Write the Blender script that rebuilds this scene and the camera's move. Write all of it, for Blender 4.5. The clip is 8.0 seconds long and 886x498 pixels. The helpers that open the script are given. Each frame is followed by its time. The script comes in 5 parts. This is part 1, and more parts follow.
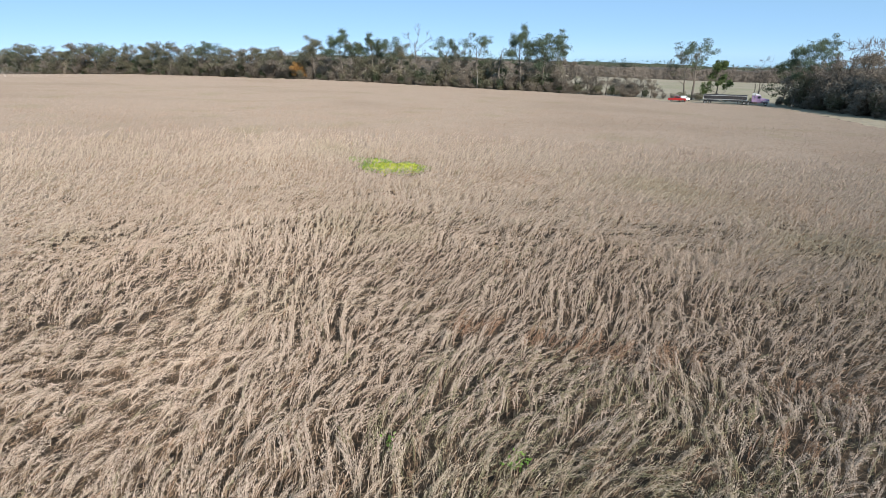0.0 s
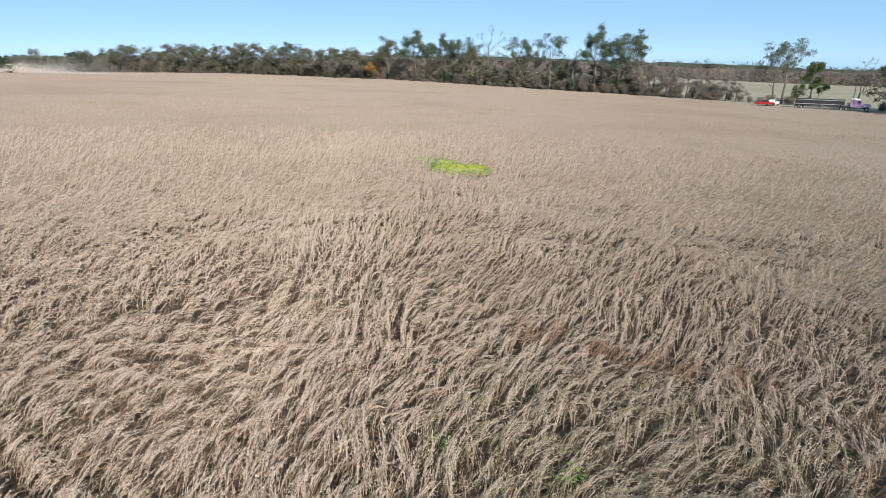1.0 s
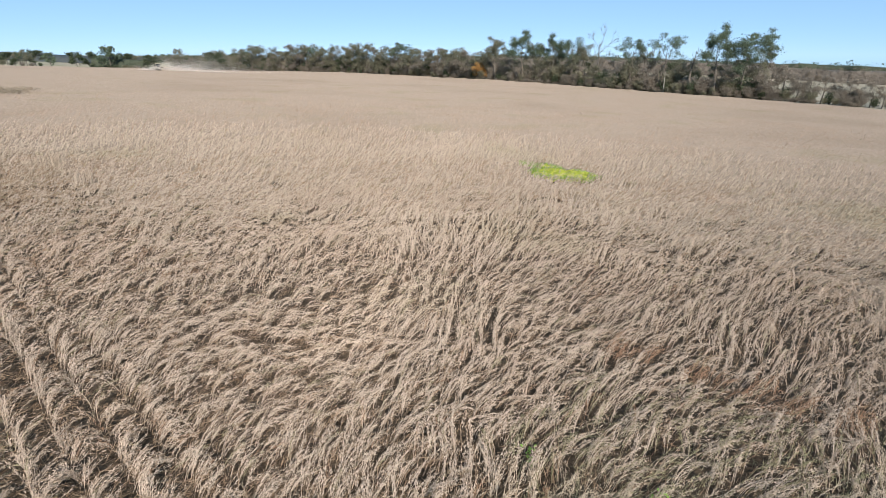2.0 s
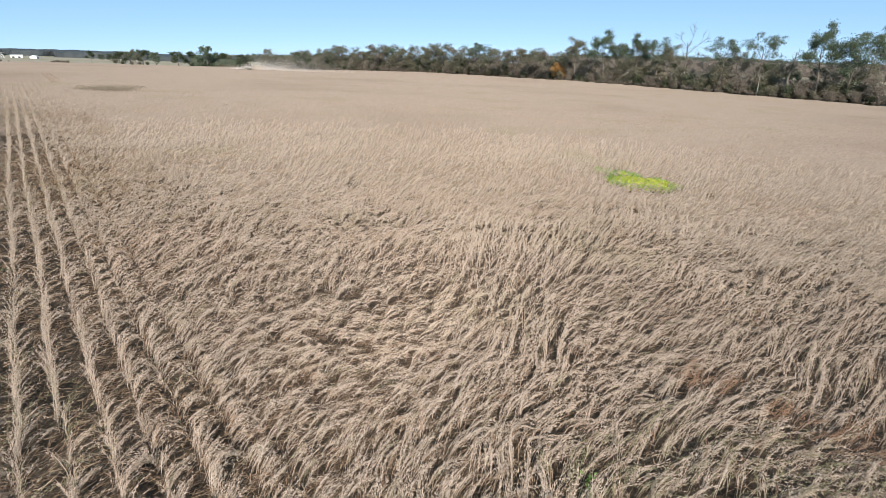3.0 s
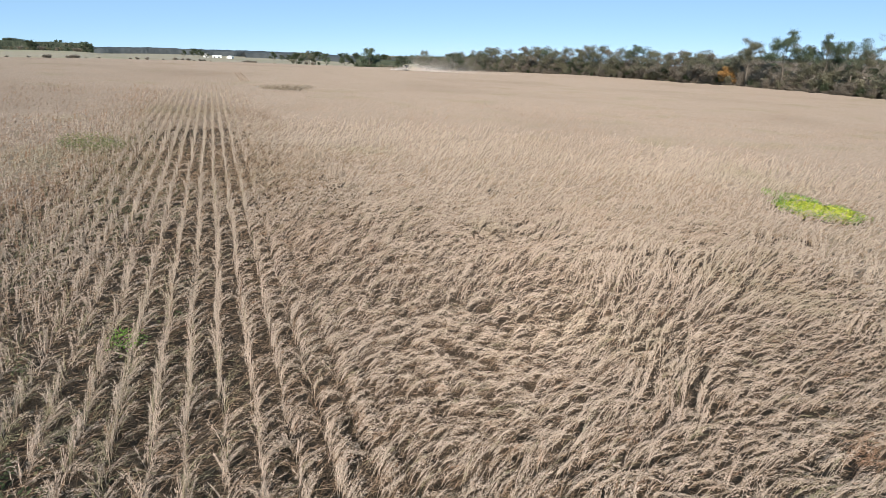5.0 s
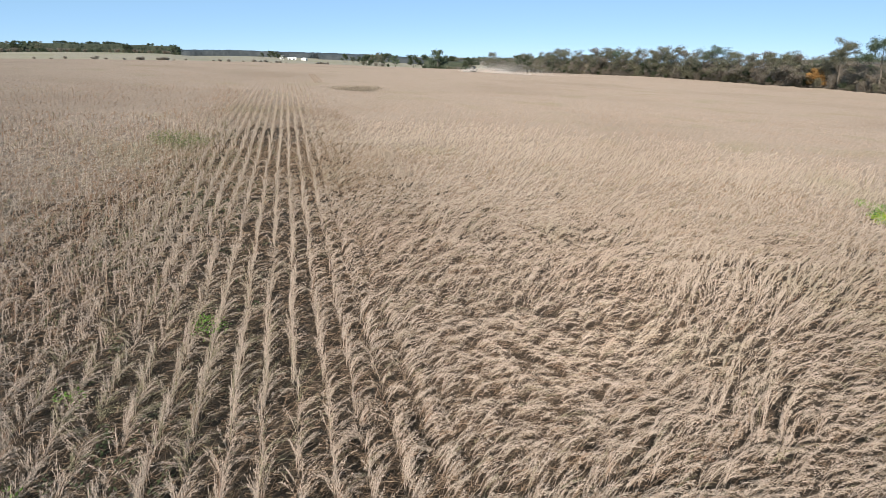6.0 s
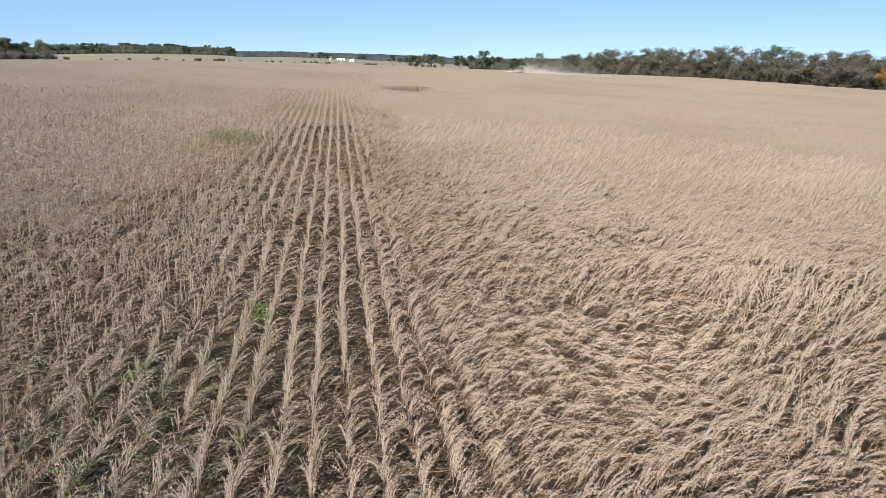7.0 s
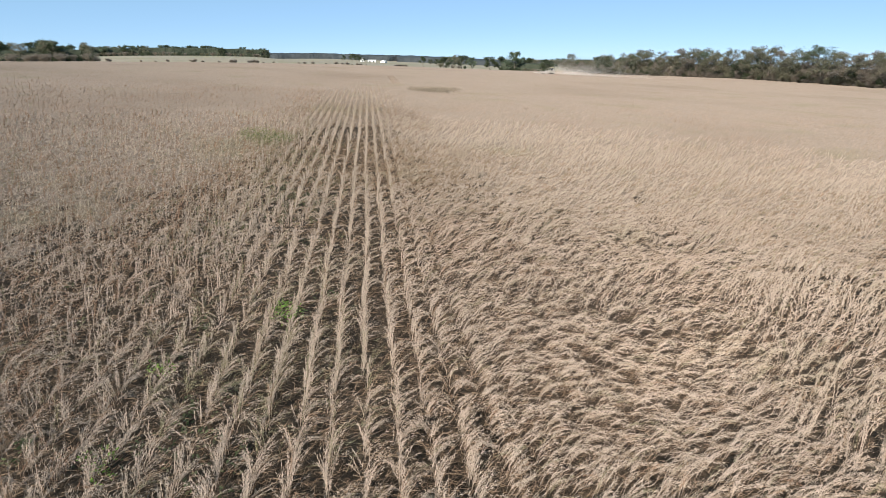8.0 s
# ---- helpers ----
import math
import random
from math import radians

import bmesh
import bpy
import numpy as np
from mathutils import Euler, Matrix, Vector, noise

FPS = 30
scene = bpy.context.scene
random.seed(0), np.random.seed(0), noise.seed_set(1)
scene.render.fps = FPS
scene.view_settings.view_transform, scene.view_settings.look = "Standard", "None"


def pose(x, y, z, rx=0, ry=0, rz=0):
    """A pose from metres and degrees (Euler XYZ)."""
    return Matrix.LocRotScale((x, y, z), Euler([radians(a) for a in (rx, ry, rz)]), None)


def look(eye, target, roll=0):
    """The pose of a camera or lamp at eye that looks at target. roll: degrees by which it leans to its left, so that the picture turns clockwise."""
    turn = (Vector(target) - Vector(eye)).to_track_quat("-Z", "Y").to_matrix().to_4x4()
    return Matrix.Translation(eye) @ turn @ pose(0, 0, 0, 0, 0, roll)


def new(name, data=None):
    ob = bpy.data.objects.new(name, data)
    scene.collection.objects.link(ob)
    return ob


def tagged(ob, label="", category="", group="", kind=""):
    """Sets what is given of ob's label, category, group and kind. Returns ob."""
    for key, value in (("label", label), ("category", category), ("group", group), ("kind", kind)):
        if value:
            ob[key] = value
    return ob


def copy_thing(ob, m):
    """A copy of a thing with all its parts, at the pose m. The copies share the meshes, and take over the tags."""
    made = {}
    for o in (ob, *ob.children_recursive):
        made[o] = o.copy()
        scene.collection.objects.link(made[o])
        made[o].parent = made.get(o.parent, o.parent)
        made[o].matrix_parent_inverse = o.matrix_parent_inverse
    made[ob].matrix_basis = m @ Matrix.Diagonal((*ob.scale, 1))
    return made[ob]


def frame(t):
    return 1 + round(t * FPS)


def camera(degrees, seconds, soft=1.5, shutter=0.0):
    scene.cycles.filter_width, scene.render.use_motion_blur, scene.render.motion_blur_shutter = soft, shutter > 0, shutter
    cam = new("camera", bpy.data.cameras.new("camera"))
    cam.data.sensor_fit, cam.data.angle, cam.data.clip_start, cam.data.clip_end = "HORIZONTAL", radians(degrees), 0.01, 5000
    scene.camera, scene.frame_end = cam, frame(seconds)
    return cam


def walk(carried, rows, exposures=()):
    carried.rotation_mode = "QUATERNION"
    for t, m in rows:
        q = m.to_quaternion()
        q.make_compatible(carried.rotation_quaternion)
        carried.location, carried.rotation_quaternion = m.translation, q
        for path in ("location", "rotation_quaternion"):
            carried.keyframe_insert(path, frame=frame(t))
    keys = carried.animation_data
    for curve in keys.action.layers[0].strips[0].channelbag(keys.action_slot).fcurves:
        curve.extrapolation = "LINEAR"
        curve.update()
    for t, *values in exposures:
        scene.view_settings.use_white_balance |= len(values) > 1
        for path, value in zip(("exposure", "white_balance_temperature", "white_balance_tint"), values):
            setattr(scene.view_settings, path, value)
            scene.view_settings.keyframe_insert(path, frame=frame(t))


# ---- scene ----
cam = camera(78.8, 8.0, soft=0.85)
PATH = [
    (0, (0.0, 0.0, 7.238), (-0.57, 18.795, 0.423), 0.10),
    (0.5, (0.012, 0.037, 7.309), (-1.61, 18.771, 0.499), 0.13),
    (1, (0.038, -0.005, 7.384), (-2.9, 18.567, 0.568), 0.18),
    (1.5, (-0.022, -0.097, 7.463), (-4.696, 18.112, 0.636), 0.22),
    (2, (-0.007, -0.226, 7.632), (-6.326, 17.477, 0.8), 0.27),
    (3.5, (-0.028, 0.142, 8.035), (-9.594, 16.314, 1.185), 0.39),
    (4, (-0.039, 0.257, 8.202), (-10.542, 15.844, 1.366), 0.49),
    (4.5, (-0.103, 0.215, 8.376), (-11.777, 14.939, 1.526), 0.51),
    (6, (-0.369, -0.104, 8.376), (-14.63, 12.142, 1.568), 0.30),
    (6.5, (-0.431, -0.303, 8.29), (-15.276, 11.229, 1.486), 0.24),
    (7, (-0.444, -0.374, 8.228), (-15.663, 10.672, 1.445), 0.18),
    (7.5, (-0.431, -0.318, 8.187), (-15.942, 10.328, 1.425), 0.06),
    (8, (-0.382, -0.208, 8.21), (-16.187, 10.006, 1.464), 0.04),
]
walk(cam, [(t, look(eye, target, roll)) for t, eye, target, roll in PATH], ((0, 0.73, 6360, 10), (2, 0.73, 6420, 10), (4.5, 0.73, 6530, 10), (8, 0.73, 6600, 10)))

# ---- world, sun, exposure ----
SUN_AZ, SUN_EL = 29.8, 28.6          # the light travels towards this azimuth (left of +y) and down by this angle
world = bpy.data.worlds.new("sky")
scene.world = world
world.use_nodes = True
wn, wl = world.node_tree.nodes, world.node_tree.links
wn.clear()
sky = wn.new("ShaderNodeTexSky")
sky.sky_type = 'NISHITA'
sky.sun_disc = False
sky.sun_elevation = radians(SUN_EL)
sky.sun_rotation = radians(180 - SUN_AZ)
sky.altitude = 3000
sky.air_density, sky.dust_density, sky.ozone_density = 0.55, 0.25, 2.4
bg = wn.new("ShaderNodeBackground")
bg.inputs["Strength"].default_value = 0.084
wo = wn.new("ShaderNodeOutputWorld")
tint = wn.new("ShaderNodeMix")
tint.data_type, tint.blend_type = 'RGBA', 'MULTIPLY'
tint.inputs[0].default_value = 1.0
tint.inputs[7].default_value = (0.93, 0.885, 0.985, 1)
wl.new(sky.outputs[0], tint.inputs[6])
even = wn.new("ShaderNodeMix")
even.data_type = 'RGBA'
even.inputs[0].default_value = 0.62
even.inputs[7].default_value = (2.85, 5.1, 6.9, 1)
wl.new(tint.outputs[2], even.inputs[6])
wl.new(even.outputs[2], bg.inputs[0])
wl.new(bg.outputs[0], wo.inputs[0])
sun = new("sun", bpy.data.lights.new("sun", 'SUN'))
sun.data.energy, sun.data.angle, sun.data.color = 5.0, radians(0.55), (1.0, 0.925, 0.825)
beam = Vector((-math.sin(radians(SUN_AZ)) * math.cos(radians(SUN_EL)), math.cos(radians(SUN_AZ)) * math.cos(radians(SUN_EL)), -math.sin(radians(SUN_EL))))
sun.matrix_world = look((0, 0, 60), Vector((0, 0, 60)) + beam)

# ---- materials ----


def material(name, colours, source="island", scale=1.0, rough=0.85, patch=None, patch_scale=0.08, bump=0.0, bump_scale=20.0, metallic=0.0, spec=0.25, translucent=0.0, coat=0.0, matt=0.0):
    """A procedural surface: a ramp of colours driven by a random value or by noise, tinted by broad patches, with fine relief."""
    m = bpy.data.materials.new(name)
    m.use_nodes = True
    n, l = m.node_tree.nodes, m.node_tree.links
    b = n["Principled BSDF"]
    b.inputs["Roughness"].default_value = rough
    b.inputs["Metallic"].default_value = metallic
    b.inputs["Specular IOR Level"].default_value = spec
    b.inputs["Coat Weight"].default_value = coat
    b.inputs["Diffuse Roughness"].default_value = matt
    geo = n.new("ShaderNodeNewGeometry")
    if source == "island":
        fac = geo.outputs["Random Per Island"]
    elif source == "object":
        fac = n.new("ShaderNodeObjectInfo").outputs["Random"]
    else:
        t = n.new("ShaderNodeTexNoise")
        t.inputs["Scale"].default_value = scale
        t.inputs["Detail"].default_value = 6
        t.inputs["Roughness"].default_value = 0.65
        l.new(geo.outputs["Position"], t.inputs["Vector"])
        fac = t.outputs["Fac"]
    ramp = n.new("ShaderNodeValToRGB")
    el = ramp.color_ramp.elements
    while len(el) < len(colours):
        el.new(0.5)
    lo, hi = (0.0, 1.0) if source in ("island", "object") else (0.3, 0.7)
    for i, c in enumerate(colours):
        el[i].position = lo + (hi - lo) * i / max(1, len(colours) - 1)
        el[i].color = (*c, 1)
    l.new(fac, ramp.inputs[0])
    col = ramp.outputs[0]
    if patch:
        for k, (tint, lo_, hi_, sc) in enumerate(patch):
            t = n.new("ShaderNodeTexNoise")
            t.inputs["Scale"].default_value = sc
            t.inputs["Detail"].default_value = 3
            off = n.new("ShaderNodeVectorMath")
            off.operation = 'ADD'
            off.inputs[1].default_value = (17.3 * k + 3.1, 9.7 * k, 0)
            l.new(geo.outputs["Position"], off.inputs[0])
            l.new(off.outputs[0], t.inputs["Vector"])
            r = n.new("ShaderNodeMapRange")
            r.inputs["From Min"].default_value, r.inputs["From Max"].default_value = lo_, hi_
            l.new(t.outputs["Fac"], r.inputs["Value"])
            mx = n.new("ShaderNodeMix")
            mx.data_type, mx.blend_type = 'RGBA', 'MULTIPLY'
            l.new(r.outputs[0], mx.inputs[0])
            l.new(col, mx.inputs[6])
            mx.inputs[7].default_value = (*tint, 1)
            col = mx.outputs[2]
    l.new(col, b.inputs["Base Color"])
    if bump:
        t = n.new("ShaderNodeTexNoise")
        t.inputs["Scale"].default_value = bump_scale
        t.inputs["Detail"].default_value = 5
        l.new(geo.outputs["Position"], t.inputs["Vector"])
        bp = n.new("ShaderNodeBump")
        bp.inputs["Strength"].default_value = bump
        bp.inputs["Distance"].default_value = 1.0 / bump_scale
        l.new(t.outputs["Fac"], bp.inputs["Height"])
        l.new(bp.outputs[0], b.inputs["Normal"])
    if translucent:
        tr = n.new("ShaderNodeBsdfTranslucent")
        l.new(col, tr.inputs[0])
        ms = n.new("ShaderNodeMixShader")
        ms.inputs[0].default_value = translucent
        l.new(b.outputs[0], ms.inputs[1])
        l.new(tr.outputs[0], ms.inputs[2])
        l.new(ms.outputs[0], n["Material Output"].inputs["Surface"])
    return m


CROP_PATCH = [((0.985, 0.955, 0.94), 0.5, 0.72, 0.13), ((0.86, 0.90, 0.80), 0.56, 0.75, 0.09), ((0.80, 0.775, 0.755), 0.5, 0.75, 0.02)]
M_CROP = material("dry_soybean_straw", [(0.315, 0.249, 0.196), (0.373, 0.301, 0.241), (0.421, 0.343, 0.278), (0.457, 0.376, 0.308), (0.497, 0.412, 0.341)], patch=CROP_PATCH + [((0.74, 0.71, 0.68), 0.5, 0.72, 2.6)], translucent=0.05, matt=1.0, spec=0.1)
# same straw, darkened further off: colour stands in for self-shadowing of thinner-built plants
M_CROP_MID_SHADED = material("dry_soybean_straw_mid_shaded", [(0.282, 0.227, 0.179), (0.328, 0.267, 0.213), (0.369, 0.302, 0.244), (0.402, 0.333, 0.271), (0.441, 0.368, 0.304)], patch=CROP_PATCH, matt=1.0, spec=0.1)
M_CROP_FAR_SHADED = material("dry_soybean_straw_far_shaded", [(0.23, 0.178, 0.138), (0.279, 0.217, 0.17), (0.311, 0.245, 0.195), (0.338, 0.269, 0.216)], patch=CROP_PATCH, matt=1.0, spec=0.1)
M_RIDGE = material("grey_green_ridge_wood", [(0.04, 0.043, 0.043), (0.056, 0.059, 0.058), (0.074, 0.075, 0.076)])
# canopy sheet colour includes the shade of gaps that the sheet lacks
M_CANOPY_SHADED = material("dry_soybean_canopy_shaded", [(0.131, 0.1, 0.079), (0.188, 0.149, 0.117), (0.227, 0.18, 0.144), (0.258, 0.209, 0.169)], source="noise", scale=3.2, patch=CROP_PATCH, bump=0.8, bump_scale=3.0, matt=1.0, spec=0.1)
M_LITTER = material("grey_brown_litter", [(0.097, 0.062, 0.038), (0.171, 0.116, 0.076), (0.252, 0.18, 0.123), (0.319, 0.235, 0.166)], matt=1.0, spec=0.1)
M_RUST = material("rust_brown_dry_plants", [(0.155, 0.09, 0.057), (0.236, 0.148, 0.098), (0.312, 0.207, 0.141)], matt=1.0, spec=0.1)
M_MOSS = material("green_tinged_plants", [(0.133, 0.118, 0.066), (0.212, 0.191, 0.118), (0.273, 0.25, 0.164)], matt=1.0, spec=0.1)
M_FARWOOD = material("far_leafless_wood", [(0.085, 0.07, 0.058), (0.115, 0.096, 0.08), (0.15, 0.128, 0.108)])
M_SOIL = material("field_soil_and_straw", [(0.021, 0.014, 0.008), (0.037, 0.025, 0.015), (0.064, 0.044, 0.028), (0.109, 0.079, 0.053)], source="noise", scale=2.5, patch=[((0.95, 0.95, 0.84), 0.5, 0.7, 0.012)], bump=0.7, bump_scale=6.0)
# dark wood with the blue-grey of distance haze mixed into its base colour
M_RIDGETOP_HAZED = material("distant_wood_haze_tinted", [(0.031, 0.038, 0.043), (0.045, 0.053, 0.058), (0.062, 0.069, 0.074)], source="noise", scale=0.06, bump=0.6, bump_scale=0.1)
M_WOODTOP = material("far_brown_wood", [(0.061, 0.052, 0.043), (0.086, 0.073, 0.062), (0.112, 0.097, 0.083)], source="noise", scale=0.2, bump=0.8, bump_scale=0.25)
M_THICKET = material("grey_brown_thicket", [(0.085, 0.071, 0.055), (0.15, 0.127, 0.101), (0.21, 0.181, 0.147)], source="noise", scale=0.9, bump=1.0, bump_scale=0.8)
M_PINETOP = material("far_pine_wood", [(0.024, 0.031, 0.022), (0.037, 0.046, 0.03), (0.054, 0.06, 0.042)], source="noise", scale=0.2, bump=0.8, bump_scale=0.25)
M_MEADOW = material("pale_straw_meadow", [(0.222, 0.187, 0.135), (0.28, 0.239, 0.175), (0.333, 0.287, 0.214)], source="noise", scale=0.3, patch=[((0.82, 0.9, 0.72), 0.5, 0.7, 0.01)], bump=0.7, bump_scale=2.0)
M_WEED = material("yellow_green_weed_leaves", [(0.22, 0.29, 0.05), (0.355, 0.41, 0.06), (0.465, 0.495, 0.07), (0.55, 0.55, 0.09)], translucent=0.3)
M_GREEN = material("green_weed_leaves", [(0.09, 0.16, 0.03), (0.15, 0.27, 0.045), (0.22, 0.36, 0.08)], translucent=0.25)
M_MAT = material("low_dark_green_weeds", [(0.045, 0.058, 0.026), (0.085, 0.105, 0.045), (0.15, 0.16, 0.085)], translucent=0.2)
M_OLIVE = material("olive_weed_leaves", [(0.08, 0.10, 0.034), (0.15, 0.165, 0.062), (0.24, 0.23, 0.105)], translucent=0.2)
M_DARKWEED = material("dark_dry_weeds", [(0.166, 0.131, 0.095), (0.263, 0.208, 0.15), (0.358, 0.293, 0.215)])
M_BARK = material("grey_bark", [(0.063, 0.054, 0.044), (0.119, 0.101, 0.084), (0.175, 0.154, 0.133)], source="noise", scale=3.0, bump=0.6, bump_scale=8.0)
M_PALE = material("pale_bark", [(0.190, 0.177, 0.156), (0.286, 0.272, 0.245), (0.374, 0.354, 0.320)], source="noise", scale=2.0, bump=0.5, bump_scale=8.0)
M_LEAF_GREEN = material("late_green_leaves", [(0.081, 0.106, 0.068), (0.104, 0.134, 0.084), (0.132, 0.167, 0.105), (0.166, 0.201, 0.133)], translucent=0.5)
M_LEAF_DARK = material("dark_evergreen_leaves", [(0.056, 0.072, 0.041), (0.075, 0.093, 0.053), (0.101, 0.119, 0.068)], translucent=0.5)
M_LEAF_OLIVE = material("olive_brown_leaves", [(0.143, 0.138, 0.094), (0.178, 0.171, 0.115), (0.217, 0.205, 0.14), (0.256, 0.24, 0.169)], translucent=0.55)
M_LEAF_BROWN = material("grey_brown_twigs_and_leaves", [(0.194, 0.163, 0.132), (0.232, 0.198, 0.161), (0.271, 0.233, 0.19), (0.31, 0.271, 0.223)], translucent=0.55)
M_LEAF_CEDAR = material("fresh_green_leaves", [(0.055, 0.080, 0.030), (0.085, 0.122, 0.045), (0.125, 0.165, 0.065)], translucent=0.42)
M_LEAF_ORANGE = material("orange_autumn_leaves", [(0.22, 0.115, 0.042), (0.34, 0.184, 0.063), (0.42, 0.253, 0.084)], translucent=0.2)
M_DUST = material("pale_field_dust", [(0.737, 0.66, 0.601), (0.795, 0.718, 0.66), (0.834, 0.766, 0.708)], translucent=0.5)
M_RED = material("red_car_paint", [(0.252, 0.012, 0.012), (0.288, 0.018, 0.015)], source="noise", scale=2.0, rough=0.35, spec=0.5, coat=0.4)
M_WHITE = material("white_paint", [(0.72, 0.72, 0.70), (0.80, 0.80, 0.79)], source="noise", scale=1.5, rough=0.4, spec=0.5)
M_MAUVE = material("faded_mauve_truck_paint", [(0.25, 0.165, 0.28), (0.34, 0.24, 0.37)], source="noise", scale=1.2, rough=0.35, spec=0.5, coat=0.3)
M_TARP = material("black_tarpaulin", [(0.018, 0.018, 0.02), (0.04, 0.04, 0.045)], source="noise", scale=1.0, rough=0.6, bump=0.4, bump_scale=2.0)
M_ALU = material("dull_aluminium", [(0.42, 0.42, 0.42), (0.56, 0.56, 0.55)], source="noise", scale=2.0, rough=0.45, metallic=0.6)
M_RUBBER = material("black_rubber", [(0.018, 0.018, 0.018), (0.035, 0.033, 0.03)], source="noise", scale=5.0, rough=0.8)
M_CHROME = material("bright_wheel_metal", [(0.6, 0.6, 0.6), (0.7, 0.7, 0.7)], source="noise", scale=5.0, rough=0.25, metallic=0.9)
M_GLASS = material("dark_vehicle_glass", [(0.02, 0.025, 0.03), (0.03, 0.035, 0.04)], source="noise", scale=1.0, rough=0.08, spec=0.6)
M_COMBINE = material("dusty_green_machine_paint", [(0.20, 0.22, 0.14), (0.36, 0.34, 0.28)], source="noise", scale=1.0, rough=0.5)
M_YELLOW = material("dusty_yellow_paint", [(0.36, 0.30, 0.15), (0.44, 0.38, 0.22)], source="noise", scale=1.0, rough=0.5)
M_STEEL = material("dark_worn_steel", [(0.05, 0.045, 0.04), (0.12, 0.10, 0.09)], source="noise", scale=2.0, rough=0.55, metallic=0.5)
M_ROOF = material("weathered_white_sheet_roof", [(0.468, 0.468, 0.459), (0.595, 0.595, 0.578)], source="noise", scale=0.4, rough=0.45)
M_ROOF_GREY = material("grey_shingle_roof", [(0.12, 0.12, 0.125), (0.20, 0.20, 0.20)], source="noise", scale=2.0)
M_SIDING = material("white_painted_siding", [(0.595, 0.595, 0.578), (0.68, 0.68, 0.663)], source="noise", scale=0.6, rough=0.6)
M_DARKOPEN = material("dark_window_pane", [(0.03, 0.035, 0.04), (0.05, 0.055, 0.06)], source="noise", scale=1.0, rough=0.1, spec=0.5)

# ---- mesh helpers ----


def put_mesh(name, verts, faces, mat, smooth=False):
    """A mesh datablock from arrays; faces is one array of rows of equal length."""
    verts, faces = np.asarray(verts, np.float32), np.asarray(faces, np.int32)
    me = bpy.data.meshes.new(name)
    k = faces.shape[1]
    me.vertices.add(len(verts))
    me.vertices.foreach_set("co", verts.ravel())
    me.loops.add(faces.size)
    me.loops.foreach_set("vertex_index", faces.ravel())
    me.polygons.add(len(faces))
    me.polygons.foreach_set("loop_start", np.arange(0, faces.size, k, dtype=np.int32))
    me.update(calc_edges=True)
    me.materials.append(mat)
    if smooth:
        me.polygons.foreach_set("use_smooth", np.ones(len(faces), bool))
    return me


def part(name, bm, mat, parent, label=""):
    me = bpy.data.meshes.new(name)
    bm.to_mesh(me)
    bm.free()
    me.materials.append(mat)
    ob = new(name, me)
    ob.parent = parent
    return tagged(ob, label=label) if label else ob


def strips(points, widths, sides):
    """Ribbons along polylines: points (N, k, 3), widths (N, k), sides (N, 3). Returns vertices and quads."""
    n, k, _ = points.shape
    off = sides[:, None, :] * widths[:, :, None] * 0.5
    verts = np.stack([points - off, points + off], 2).reshape(n * k * 2, 3)
    base = (np.arange(n) * k * 2)[:, None] + (np.arange(k - 1) * 2)[None]
    quads = np.stack([base, base + 1, base + 3, base + 2], -1).reshape(-1, 4)
    return verts, quads


def blades(base, tips, widths, sides):
    """Pointed blades, one triangle each, from base to tip."""
    off = sides * np.asarray(widths)[:, None] * 0.5
    verts = np.stack([base - off, base + off, tips], 1).reshape(-1, 3)
    return verts, np.arange(len(verts)).reshape(-1, 3)


def halved(v, q):
    """Quads cut into triangles, kept in order."""
    return v, np.stack([q[:, [0, 1, 2]], q[:, [0, 2, 3]]], 1).reshape(-1, 3)


def joined(pieces):
    vs, fs, at = [], [], 0
    for v, f in pieces:
        vs.append(v)
        fs.append(f + at)
        at += len(v)
    return np.concatenate(vs), np.concatenate(fs)


def unit(v):
    return v / np.maximum(np.linalg.norm(v, axis=-1, keepdims=True), 1e-9)


LATTICE = np.random.RandomState(5).rand(256, 256)


def soft_noise(x, y, size, shift=0.0):
    """Smooth value noise from 0 to 1 with cells of the given size in metres."""
    u, v = x / size + 37.1 + shift, y / size + 91.7 + 1.7 * shift
    i, j = np.floor(u).astype(int), np.floor(v).astype(int)
    a, b = u - i, v - j
    a, b = a * a * (3 - 2 * a), b * b * (3 - 2 * b)
    g = lambda p, q: LATTICE[p % 256, q % 256]
    return (g(i, j) * (1 - a) + g(i + 1, j) * a) * (1 - b) + (g(i, j + 1) * (1 - a) + g(i + 1, j + 1) * a) * b


def ease(x, lo, hi):
    t = np.clip((x - lo) / (hi - lo), 0, 1)
    return t * t * (3 - 2 * t)


# ---- the lie of the land ----
LAND = [-18.729, 8.754, 13.194, -9.966, -9.193, -21.371, 18.873, 3.089, -26.569, 1.316, -2.186, 65.989, -113.356, -39.67, 49.139, -54.681, 36.976, 35.256, -49.045, 3.556]
CROP_TOP = 0.55                      # the crop's mean top over the soil; height 0 is that top under the first camera


